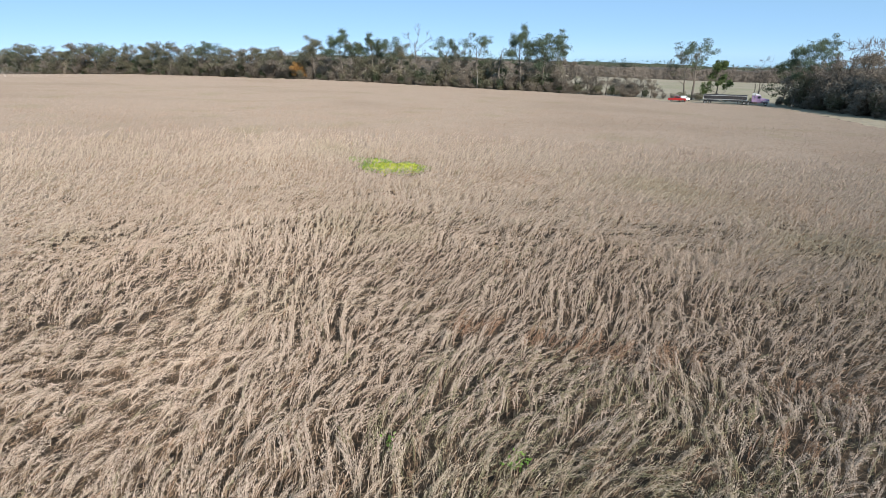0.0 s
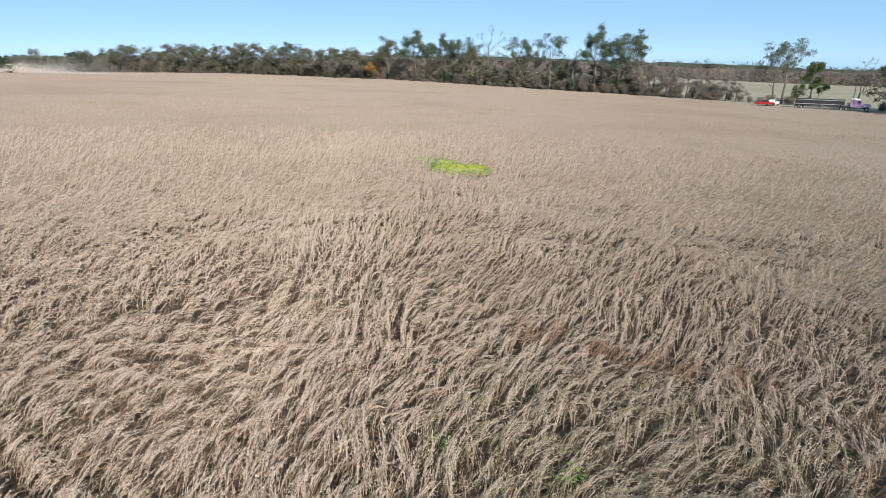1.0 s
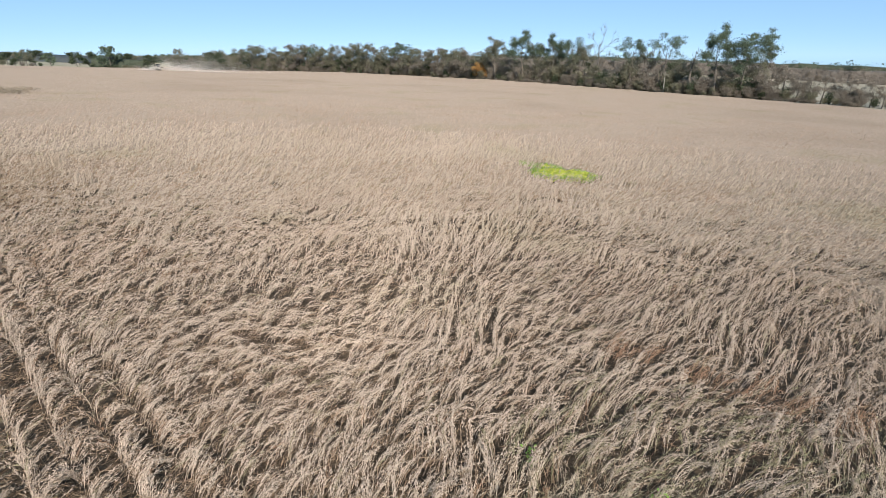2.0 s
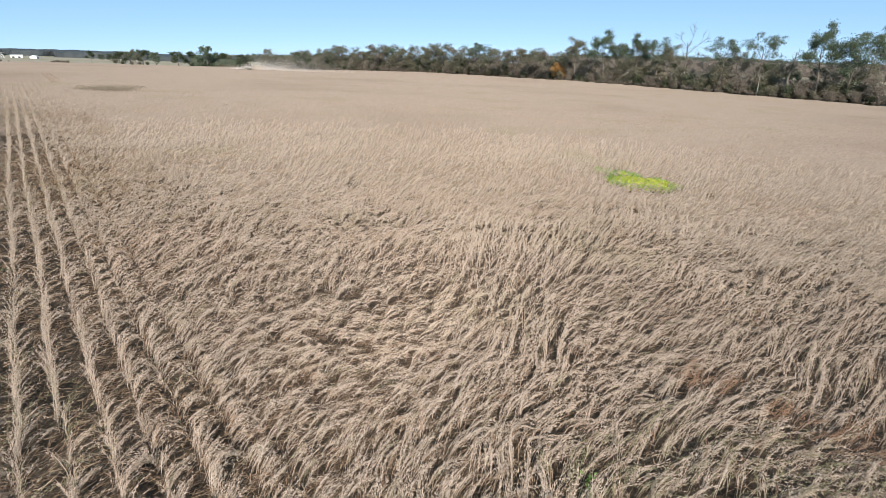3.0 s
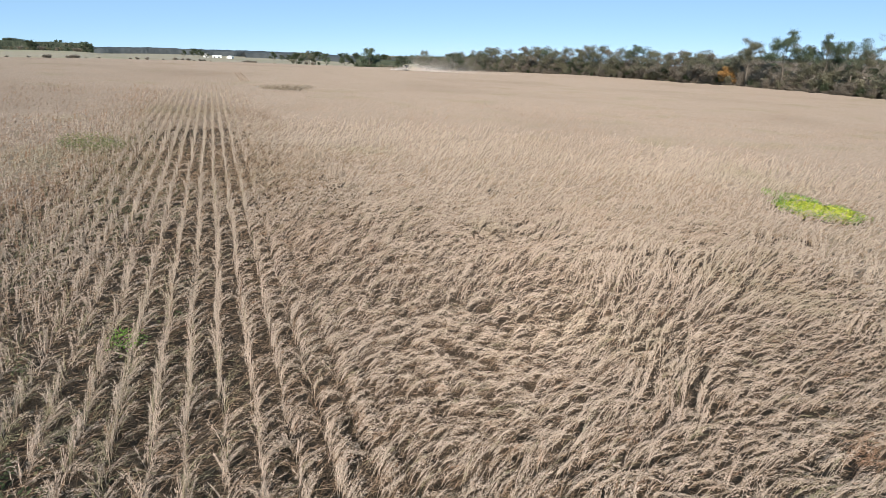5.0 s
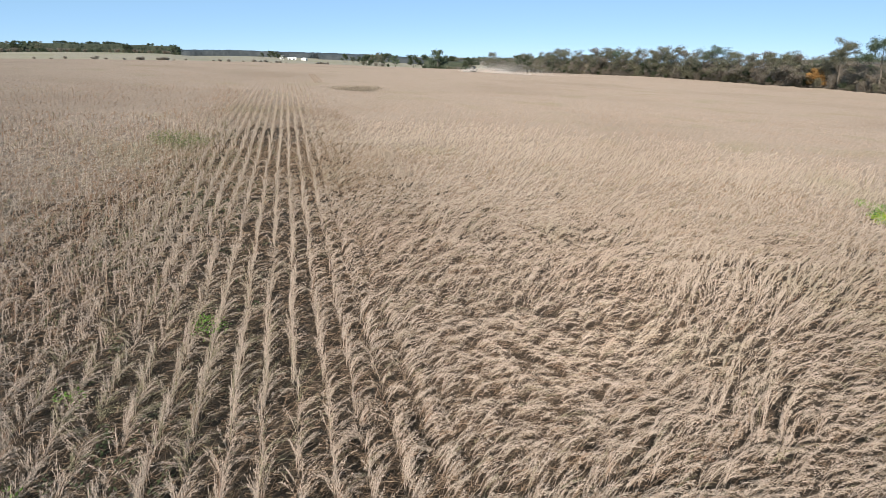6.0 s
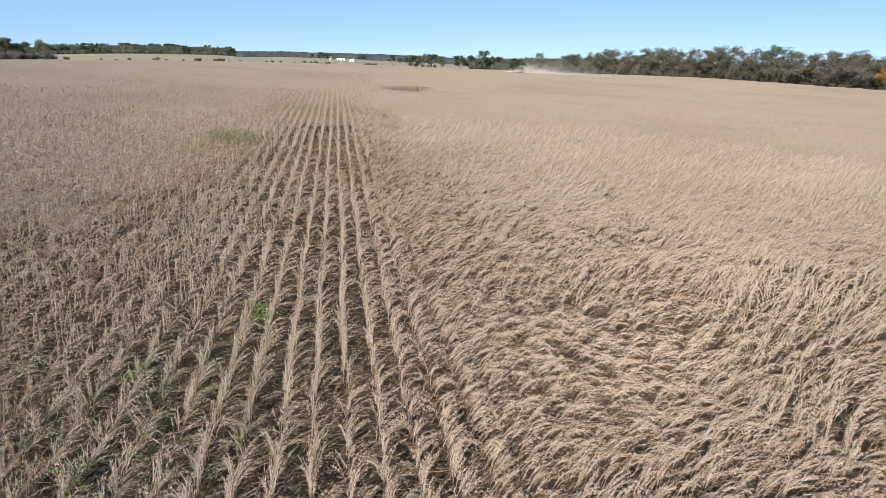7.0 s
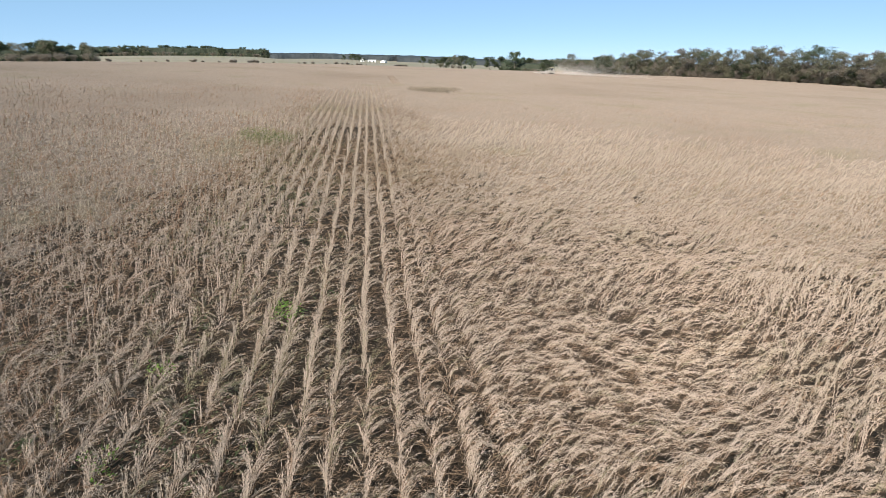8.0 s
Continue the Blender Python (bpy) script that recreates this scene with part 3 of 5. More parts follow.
def build_litter():
    """Fallen stems and leaf scraps between the near rows."""
    rng = np.random.RandomState(21)
    n = 90000
    az, r = rng.uniform(*SECTOR, n), 5 + 48 * rng.rand(n) ** 0.95
    x, y = polar(az, r)
    q = x * N_ROW[0] + y * N_ROW[1]
    keep = ~in_hole(x, y) & (rng.rand(n) < 0.4 + 0.6 * ease(q, -14, -9) * (1 - ease(q, 1, 5)))
    x, y = x[keep], y[keep]
    n = len(x)
    z = soil(x, y) + 0.26 * rng.rand(n) ** 1.6 + 0.01
    h = rng.normal(math.atan2(N_ROW[1], N_ROW[0]), 0.7, n) + 1.2 * (soft_noise(x, y, 0.9, 12) - 0.5)
    d = unit(np.stack([np.cos(h), np.sin(h), rng.uniform(-0.15, 0.25, n)], -1))
    ln = rng.uniform(0.1, 0.42, n)
    at = np.stack([x, y, z], -1)
    w = rng.uniform(0.012, 0.026, n) * np.maximum(1, np.hypot(x, y) / 15)
    v, f = blades(at, at + d * ln[:, None], w, unit(np.cross(d, rng.normal(0, 1, (n, 3)))))
    ob = new("straw_litter", put_mesh("straw_litter", v, f, M_LITTER))
    tagged(ob, "grey-brown fallen stems and straw between crop rows", "straw litter", kind="stuff")


build_litter()


def weeds(name, label, mat, x, y, tall, leaf, per, seed, thing_kind="stuff", base=0.0):
    """Low leafy weeds: per leaves round each root, rising to tall."""
    rng = np.random.RandomState(seed)
    n = len(x) * per
    x, y = np.repeat(x, per), np.repeat(y, per)
    h = rng.uniform(0, 1, n) ** 0.7
    a = rng.uniform(0, 2 * math.pi, n)
    spread = rng.uniform(0.02, 0.5, n) * tall * 0.8
    at = np.stack([x + np.cos(a) * spread, y + np.sin(a) * spread, soil(x, y) + base + tall * h], -1)
    d = unit(np.stack([np.cos(a), np.sin(a), rng.uniform(-0.4, 0.9, n)], -1))
    ln = (leaf * rng.uniform(0.6, 1.4, n))[:, None]
    line = np.stack([at, at + d * ln * 0.5, at + d * ln + np.array([0, 0, -1]) * ln * 0.2], 1)
    w = ln[:, 0] * 0.55
    v, f = strips(line, np.stack([0.25 * w, w, 0.1 * w], 1), unit(np.cross(d, rng.normal(0, 1, (n, 3)) * 0.5 + np.array([0, 0, 1]))))
    ob = new(name, put_mesh(name, v, f, mat))
    return tagged(ob, label, "weeds", kind=thing_kind)


def build_weeds():
    rng = np.random.RandomState(31)
    n = 13000
    x, y = rng.uniform(-8.0, 0, n), rng.uniform(39.5, 48.5, n)
    k = in_hole(x, y, 0.05) & (soft_noise(x, y, 0.7, 22) + 0.35 * rng.rand(n) > 0.42)
    weeds("weed_patch", "bright yellow-green leafy weeds filling a gap in the crop", M_WEED, x[k], y[k], 0.34, 0.16, 5, 32)
    x2, y2 = rng.uniform(-13, 0, n // 2), rng.uniform(40, 50, n // 2)
    k = in_hole(x2, y2, 0.5) & ~in_hole(x2, y2, -0.35)
    weeds("weed_fringe", "mid-green leafy weeds round a gap in the crop", M_GREEN, x2[k], y2[k], 0.42, 0.12, 5, 33)
    for k, (cx, cy, rad, tall, cnt) in enumerate(((-16.75, 4.25, 0.5, 0.3, 42), (1.23, 9.03, 0.2, 0.3, 10), (-11.9, -1.3, 0.4, 0.2, 14), (-15.1, 0.2, 0.35, 0.2, 12), (-1.36, 9.35, 0.15, 0.3, 5))):
        a, r = rng.uniform(0, 6.28, cnt), rad * np.sqrt(rng.rand(cnt))
        weeds("weed_clump", "small clump of fresh green weeds between dry rows", M_GREEN, cx + np.cos(a) * r * 1.4, cy + np.sin(a) * r, tall, 0.08, 8, 40 + k, base=0.06)
    n = 26000
    q, t = rng.uniform(-15, -1.5, n), rng.uniform(7, 60, n)
    gap = np.abs((q - ROW_0) / ROW - np.round((q - ROW_0) / ROW)) > 0.22
    x, y = q * N_ROW[0] + t * E_ROW[0], q * N_ROW[1] + t * E_ROW[1]
    k = gap & (soft_noise(x, y, 1.1, 14) + 0.5 * soft_noise(x, y, 6.0, 15) > 1.02)
    weeds("weed_mat", "low dark green weeds matted between the dry rows", M_MAT, x[k], y[k], 0.16, 0.09, 3, 53, base=0.05)
    n = 250
    a, r = rng.uniform(0, 6.28, n), np.sqrt(rng.rand(n))
    weeds("weed_clump", "tall olive-green weeds standing among the dry crop", M_OLIVE, -49.5 + np.cos(a) * r * 3.8, 13.0 + np.sin(a) * r * 2.2, 0.85, 0.13, 8, 51)
    x0, y0 = polar(58.3, 116)
    s, q = np.r_[rng.normal(0.6, 1.9, 900), rng.normal(-2.6, 1.6, 350), rng.normal(3.6, 1.0, 120)], np.r_[rng.normal(0, 3.2, 900), rng.normal(-1.5, 2.0, 350), rng.normal(4.5, 1.5, 120)]
    r_, u_ = polar(58.3 - 90, 1.0)
    weeds("weed_strip", "dark brown dry weeds standing in a streak of the field", M_DARKWEED, x0 + s * r_ - 0.85 * q, y0 + s * u_ + 0.53 * q, 0.6, 0.16, 5, 52, base=0.4)


build_weeds()


def build_tufts():
    """Upright plants that stand out of the leaning crop: two tufts and a few far rows that catch the light."""
    rng = np.random.RandomState(44)

    def stand(x, y, wide, seed):
        n = len(x)
        up = unit(np.stack([rng.normal(0, 0.18, n), rng.normal(0, 0.18, n), np.ones(n)], -1))
        at = np.stack([x, y, soil(x, y)], -1)
        ln = rng.uniform(0.75, 1.0, n)[:, None]
        a = rng.uniform(0, 6.28, n)
        line = np.stack([at, at + up * ln * 0.6, at + up * ln], 1)
        w = wide * rng.uniform(0.7, 1.3, n)
        return strips(line, w[:, None] * np.array([0.7, 1.0, 0.4])[None], np.stack([np.cos(a), np.sin(a), 0 * a], -1))

    for cx, cy, rad in ((-38.1, 24.7, 0.7), (-31.6, 22.8, 0.6), (-37.2, 25.4, 0.5)):
        a, r = rng.uniform(0, 6.28, 110), rad * np.sqrt(rng.rand(110))
        v, f = stand(cx + np.cos(a) * r, cy + np.sin(a) * r, 0.024, 0)
        tagged(new("crop_tuft", put_mesh("crop_tuft", v, f, M_CROP_MID_SHADED)), "upright tuft of dry soybean plants above the leaning crop", "soybean crop", kind="stuff")
    x0, y0 = polar(62.3, 132)
    s, k = rng.uniform(0, 40, 420), rng.randint(0, 3, 420)
    q = k * ROW + rng.normal(0, 0.08, 420)
    v, f = stand(x0 + E_ROW[0] * s + N_ROW[0] * q, y0 + E_ROW[1] * s + N_ROW[1] * q, 0.04, 0)
    tagged(new("crop_rows", put_mesh("crop_rows", v, f, M_CROP_FAR_SHADED)), "three upright pale rows of dry soybean far out", "soybean crop", kind="stuff")


build_tufts()

# ---- trees ----


def tube(points, radii, sides=5):
    """A tapered tube along a polyline: vertices and quads."""
    p = np.asarray(points, float)
    k = len(p)
    t = unit(np.gradient(p, axis=0))
    ref = np.array([0.31, 0.87, 0.38])
    a = unit(np.cross(t, ref))
    b = np.cross(t, a)
    ang = np.arange(sides) * 2 * math.pi / sides
    ring = a[:, None] * np.cos(ang)[None, :, None] + b[:, None] * np.sin(ang)[None, :, None]
    v = (p[:, None] + ring * np.asarray(radii)[:, None, None]).reshape(-1, 3)
    i, j = np.meshgrid(np.arange(k - 1), np.arange(sides), indexing="ij")
    j2 = (j + 1) % sides
    q = np.stack([i * sides + j, i * sides + j2, (i + 1) * sides + j2, (i + 1) * sides + j], -1).reshape(-1, 4)
    return v, q


def grow(rng, h, clear, spread, forks, twigs):
    """Trunk, limbs and twigs of a tree h high. Returns tube pieces and the tips with their directions."""
    tubes, tips = [], []
    sway = rng.normal(0, 0.02 * h, (5, 2))
    zs = np.linspace(-0.3, h * 0.82, 6)
    trunk = np.array([[0, 0, zs[0]]] + [[sway[:k + 1, 0].sum() * 0.5, sway[:k + 1, 1].sum() * 0.5, zs[k + 1]] for k in range(5)])
    r0 = 0.016 * h + 0.06
    tubes.append(tube(trunk, r0 * np.array([1.25, 0.95, 0.8, 0.6, 0.4, 0.18]), 6))

    def limb(at, d, ln, r, level):
        r = max(r, 0.045)
        bend = rng.normal(0, 0.22, 3)
        d2 = unit(d + bend + np.array([0, 0, 0.22]))
        d3 = unit(d2 + rng.normal(0, 0.25, 3) + np.array([0, 0, 0.1]))
        pts = np.array([at, at + d * ln * 0.4, at + d * ln * 0.4 + d2 * ln * 0.35, at + d * ln * 0.4 + d2 * ln * 0.35 + d3 * ln * 0.25])
        tubes.append(tube(pts, [r, 0.75 * r, 0.5 * r, 0.22 * r], 4) if level < 1 else tube(pts[[0, 2, 3]], [r, 0.55 * r, 0.22 * r], 3))
        tips.append((pts[2], d2))
        tips.append((pts[3], d3))
        if level < 2:
            for _ in range(twigs if level else forks):
                f = rng.uniform(0.35, 1.0)
                p = pts[1] * (1 - f) + pts[3] * f
                nd = unit(d2 + rng.normal(0, 0.62, 3))
                limb(p, nd, ln * rng.uniform(0.42, 0.65), r * 0.5, level + 1)

    n = int(5 + 4 * rng.rand())
    for k in range(n):
        f = clear + (0.98 - clear) * (k + rng.rand() * 0.6) / n
        z = f * h * 0.82
        p = np.array([np.interp(z, trunk[:, 2], trunk[:, 0]), np.interp(z, trunk[:, 2], trunk[:, 1]), z])
        a = k * 2.4 + rng.uniform(-0.5, 0.5)
        rise = rng.uniform(0.35, 0.9) + 0.7 * f
        d = unit(np.array([math.cos(a), math.sin(a), rise]))
        limb(p, d, spread * h * rng.uniform(0.24, 0.36) * (1.15 - 0.5 * f), r0 * 0.42 * (1.1 - 0.6 * f), 0)
    return tubes, tips


def foliage(rng, tips, per, size, blob, slim=0.75):
    """Loose clumps of small leaves round the limb tips, uneven and with gaps."""
    pos, dirs = np.array([t[0] for t in tips]), np.array([t[1] for t in tips])
    keep = rng.rand(len(pos)) < 0.86
    pos, dirs = pos[keep], dirs[keep]
    n = len(pos) * per
    swell = np.repeat(rng.uniform(0.5, 1.35, len(pos)), per)[:, None] * blob
    at = np.repeat(pos, per, 0) + unit(rng.normal(0, 1, (n, 3))) * rng.rand(n, 1) ** 0.5 * swell * np.array([1, 1, 0.72])
    d = unit(np.repeat(dirs, per, 0) * 0.5 + rng.normal(0, 0.8, (n, 3)))
    ln = size * rng.uniform(0.6, 1.5, (n, 1))
    s = unit(np.cross(d, rng.normal(0, 1, (n, 3))))
    return blades(at, at + d * ln, ln[:, 0] * slim, s)


def make_tree(label, seed, h, clear, spread, per, leaf, blob, leaf_mat, bark=None, forks=3, twigs=2, category="tree", name="tree"):
    rng = np.random.RandomState(seed)
    tubes, tips = grow(rng, h, clear, spread, forks, twigs)
    top = tagged(new(name), label, category)
    v, f = joined(tubes)
    t = new("trunk", put_mesh("trunk", v, f, bark or M_BARK, True))
    t.parent = top
    if per:
        v, f = foliage(rng, tips, per, leaf, blob)
        c = new("crown", put_mesh("crown", v, f, leaf_mat))
        c.parent = top
    return top


def make_shrub(label, seed, h, w, count, leaf, mat, slim=0.75, name="shrub"):
    """A bush of many stems from the ground with small leaves and twigs in an uneven mass."""
    rng = np.random.RandomState(seed)
    top = tagged(new(name), label, "shrub")
    tubes, tips = [], []
    for k in range(8):
        a, out = rng.uniform(0, 6.28), rng.uniform(0.1, 0.5) * w
        hh = h * rng.uniform(0.6, 1.02)
        p = np.array([[math.cos(a) * out * f * 0.9 + rng.normal(0, 0.05) * w * f, math.sin(a) * out * f * 0.9 + rng.normal(0, 0.05) * w * f, hh * f ** 0.9 - 0.2] for f in (0.0, 0.35, 0.7, 1.0)])
        tubes.append(tube(p, [0.06, 0.05, 0.035, 0.012], 3))
        for q in (p[1], 0.5 * (p[1] + p[2]), p[2], 0.5 * (p[2] + p[3]), p[3]):
            tips.append((q, unit(p[3] - p[0])))
    v, f = joined(tubes)
    s = new("woody_base", put_mesh("woody_base", v, f, M_BARK, True))
    s.parent = top
    v, f = foliage(rng, tips, count, leaf, 0.26 * h, slim)
    v[:, 2] = np.maximum(v[:, 2], -0.1)
    c = new("foliage", put_mesh("foliage", v, f, mat))
    c.parent = top
    return top


def placed(at, turn, size, wide=1.0):
    return Matrix.Translation(at) @ Matrix.Rotation(turn, 4, 'Z') @ Matrix.Diagonal((size * wide, size * wide, size, 1))


class Kinds:
    """The model trees, each built once; the first use moves the model itself, later uses copy it."""

    def __init__(self):
        self.models, self.used = {}, set()

    def add(self, key, ob, height):
        self.models[key] = (ob, height)


def plant_again(kinds, key, at, height, turn, wide, group):
    """A copy of a model at a place, whatever the model's own pose is."""
    ob, h = kinds.models[key]
    if key not in kinds.used:
        kinds.used.add(key)
        ob.matrix_basis = placed(at, turn, height / h, wide)
        return tagged(ob, group=group)
    keep = ob.matrix_basis.copy()
    ob.matrix_basis = Matrix.Identity(4)
    c = copy_thing(ob, placed(at, turn, height / h, wide))
    ob.matrix_basis = keep
    return tagged(c, group=group)


def build_trees():
    K = Kinds()
    K.add("oak_a", make_tree("tall tree with thinning dark green leaves on a bare trunk", 1, 20, 0.36, 1.45, 92, 0.34, 2.0, M_LEAF_GREEN), 20)
    K.add("oak_b", make_tree("tall broad tree with sparse green late-autumn leaves", 2, 20, 0.34, 1.5, 92, 0.34, 2.0, M_LEAF_GREEN), 20)
    K.add("oak_c", make_tree("tall tree with olive-brown autumn leaves", 3, 20, 0.28, 1.35, 84, 0.34, 2.0, M_LEAF_OLIVE), 20)
    K.add("sparse_a", make_tree("tall tree with few remaining leaves on grey limbs", 4, 20, 0.33, 1.4, 42, 0.3, 1.5, M_LEAF_GREEN), 20)
    K.add("sparse_b", make_tree("tall tree with few brown leaves on open limbs", 5, 20, 0.35, 1.4, 42, 0.3, 1.5, M_LEAF_OLIVE), 20)
    K.add("bare_a", make_tree("bare leafless tree with open grey limbs", 6, 20, 0.3, 1.25, 0, 0.4, 1, None, M_BARK, 5, 4), 20)
    K.add("bare_b", make_tree("bare leafless tree with fine brown twigs", 7, 16, 0.2, 1.5, 0, 0.22, 0.8, None, M_BARK, 6, 5), 16)
    K.add("snag", make_tree("dead broken tree with a dark bare trunk", 8, 19, 0.6, 0.5, 0, 0.4, 1, None, M_BARK, 1, 0), 19)
    K.add("stump", make_tree("broken pale dead trunk at the field edge", 9, 10, 0.75, 0.35, 0, 0.4, 1, None, M_PALE, 1, 0), 10)
    K.add("wood_a", make_tree("olive-brown hedgerow tree with a full crown", 10, 16, 0.12, 1.15, 22, 0.46, 1.9, M_LEAF_OLIVE), 16)
    K.add("wood_b", make_tree("grey-brown hedgerow tree with thin foliage", 11, 16, 0.12, 1.15, 22, 0.46, 1.9, M_LEAF_BROWN), 16)
    K.add("wood_c", make_tree("dark green hedgerow tree with a rounded crown", 12, 16, 0.10, 1.1, 22, 0.46, 1.9, M_LEAF_DARK), 16)
    K.add("round_a", make_tree("dark green far tree with a dense rounded crown", 15, 12, 0.05, 1.3, 16, 0.85, 1.9, M_LEAF_DARK, None, 2, 1), 12)
    K.add("round_b", make_tree("olive green far tree with a dense rounded crown", 16, 12, 0.05, 1.3, 16, 0.85, 1.9, M_LEAF_GREEN, None, 2, 1), 12)
    K.add("cedar", make_tree("dense dark green evergreen tree", 13, 14, 0.06, 1.0, 60, 0.42, 1.4, M_LEAF_CEDAR), 14)
    K.add("orange", make_tree("small tree with orange autumn leaves", 14, 8, 0.1, 1.2, 70, 0.3, 1.2, M_LEAF_ORANGE), 8)
    K.add("shrub_a", make_shrub("dense grey-brown brush at the field edge", 20, 6, 6, 34, 0.75, M_LEAF_BROWN, 0.26), 6)
    K.add("shrub_b", make_shrub("dense olive-green brush at the field edge", 21, 6, 6, 28, 0.44, M_LEAF_OLIVE), 6)
    K.add("shrub_c", make_shrub("dark green bush among brown brush", 22, 5, 5, 28, 0.4, M_LEAF_DARK), 5)
    K.add("shrub_d", make_shrub("low reddish-brown bush at the field edge", 23, 3, 5, 24, 0.3, M_LEAF_BROWN), 3)
    rng = np.random.RandomState(77)
    line = lambda az: float(tree_line(az))

    def put(key, az, height, back=3.0, wide=1.0, group="tree line"):
        return plant_again(K, key, spot(az, line(az) + back), height, rng.uniform(0, 6.28), wide, group)

    # the tall trees of the line, one by one
    for key, az, h, wide, back in (("oak_c", 14.6, 19.3, 0.95, 5), ("oak_a", 11.7, 21.2, 1.1, 4), ("oak_c", 10.4, 17.5, 0.9, 9), ("oak_a", 9.0, 19.6, 0.9, 4), ("sparse_b", 8.2, 18.0, 1.0, 8),
                                   ("sparse_a", 7.0, 20.4, 1.0, 4), ("oak_c", 6.0, 16.5, 0.9, 9), ("bare_a", 4.6, 22.5, 0.9, 6), ("sparse_a", 1.4, 20.6, 1.05, 5), ("sparse_b", 0.2, 17.0, 0.8, 9), ("sparse_a", -1.5, 22.0, 0.85, 4),
                                   ("stump", -1.7, 9.5, 1.0, 0.5), ("snag", -3.9, 20.5, 1.3, 1.5), ("oak_a", -6.1, 22.6, 0.78, 3), ("oak_b", -8.2, 21.4, 0.92, 4), ("sparse_b", -9.4, 18.5, 0.8, 8),
                                   ("sparse_a", -22.2, 20.4, 0.95, 5), ("sparse_b", -21.5, 17.5, 0.8, 8), ("cedar", -24.3, 13.4, 0.85, 7), ("bare_b", -27.6, 13.0, 0.7, 6), ("snag", -27.2, 10.0, 0.9, 5),
                                   ("oak_b", -31.0, 19.0, 0.72, 6), ("wood_b", -30.2, 13.5, 0.9, 9), ("wood_b", -32.2, 13.0, 1.0, 5), ("bare_b", -33.1, 16.5, 1.1, 12), ("bare_b", -34.0, 16.0, 1.1, 14), ("bare_b", -34.9, 16.4, 1.2, 11), ("bare_b", -35.8, 16.6, 1.2, 14), ("bare_b", -36.8, 16.0, 1.2, 10), ("bare_b", -37.8, 16.5, 1.2, 13), ("bare_b", -38.9, 15.5, 1.2, 9), ("wood_b", -33.6, 14.5, 1.1, 16), ("wood_b", -35.2, 15.0, 1.2, 17), ("wood_b", -36.6, 15.0, 1.2, 16), ("wood_b", -38.2, 14.8, 1.2, 15), ("wood_b", -39.8, 15.0, 1.1, 9), ("stump", -30.4, 7.5, 0.8, 0.5)):
        put(key, az, h * (0.92 if key[0] in "os" and key != "stump" else 1.0), back, wide * (1.15 if key[:3] in ("oak", "spa") else 1.0))
    # the wood that closes the line further along
    az = 15.6
    k = 0
    while az < 39.5:
        d = line(az)
        top = (0.5 + 0.28 * math.sin(az * 1.9) + rng.uniform(-0.3, 0.3)) if az > 19 else 0.2 + rng.uniform(-0.2, 0.2)
        h = d * math.tan(radians(top)) + 7.24 - float(soil(*polar(az, d)))
        key = ("wood_a", "wood_b", "wood_a", "oak_c", "wood_b", "sparse_b", "wood_a", "sparse_a")[k % 8]
        put(key, az, h, rng.uniform(3, 14), rng.uniform(1.25, 1.75))
        az += math.degrees(rng.uniform(4.5, 8.0) / d)
        k += 1
    for back, lo, hi in ((6, 7.5, 11.5), (13, 9.5, 13.0)):
        az = -41.0
        while az < 39.8:
            if not -29.3 < az < -10.0:
                key = ("wood_a", "wood_b", "wood_b", "wood_a", "wood_c")[int(rng.randint(5))] if az > -31.5 else ("bare_b", "wood_b", "bare_b")[int(rng.randint(3))]
                put(key, az, rng.uniform(lo, hi) * (1.0 + 0.12 * max(0.0, az - 16) / 20), back + rng.uniform(-2, 2), rng.uniform(1.0, 1.3))
            az += math.degrees(rng.uniform(5.0, 8.5) / line(az))
    put("orange", 16.2, 7.5, 0.5, 1.1)
    # brush under the trees, two rows deep
    for row, (back, lo, hi) in enumerate(((1.5, 2.6, 5.0), (5.0, 4.5, 7.6))):
        az = -41.0
        while az < 39.8:
            d = line(az) + back
            gap = -29.5 < az < -10.5
            h = rng.uniform(lo, hi)
            if gap:
                h *= 0.8 if az > -19 else 0.42
            if az < -30:
                h *= 1.25
            key = ("shrub_a", "shrub_b", "shrub_a", "shrub_b", "shrub_c")[int(rng.randint(5))] if az > -30 else ("shrub_a", "shrub_a", "shrub_b")[int(rng.randint(3))]
            if not (gap and (row == 1 and rng.rand() < 0.5)):
                plant_again(K, key, spot(az, d + rng.uniform(-1, 1.5)), h, rng.uniform(0, 6.28), rng.uniform(0.9, 1.35), "field edge brush")
            az += math.degrees(rng.uniform(2.6, 5.2) * (1.0 + 0.25 * row) / d)
    az = -41.0
    while az < 39.8:
        d = line(az) + 0.4
        if not -29.5 < az < -17:
            plant_again(K, ("shrub_d", "shrub_d", "shrub_b")[int(rng.randint(3))], spot(az, d), rng.uniform(1.3, 2.5), rng.uniform(0, 6.28), rng.uniform(1.3, 2.0), "field edge brush")
        az += math.degrees(rng.uniform(2.6, 4.6) / d)
    # small trees at middle height in the gap towards the valley
    for a, h in ((-10.6, 12.5), (-11.4, 11.5), (-12.6, 10.0), (-13.5, 9.0), (-14.4, 9.0), (-15.3, 8.0), (-16.2, 7.5), (-17.0, 8.0), (-17.8, 7.5), (-18.6, 6.5)):
        put("wood_b", a, h, 4, 1.1)
    # dark trees beyond the combine, the cluster at the other end of the field and the far hedgerow
    az = 40.3
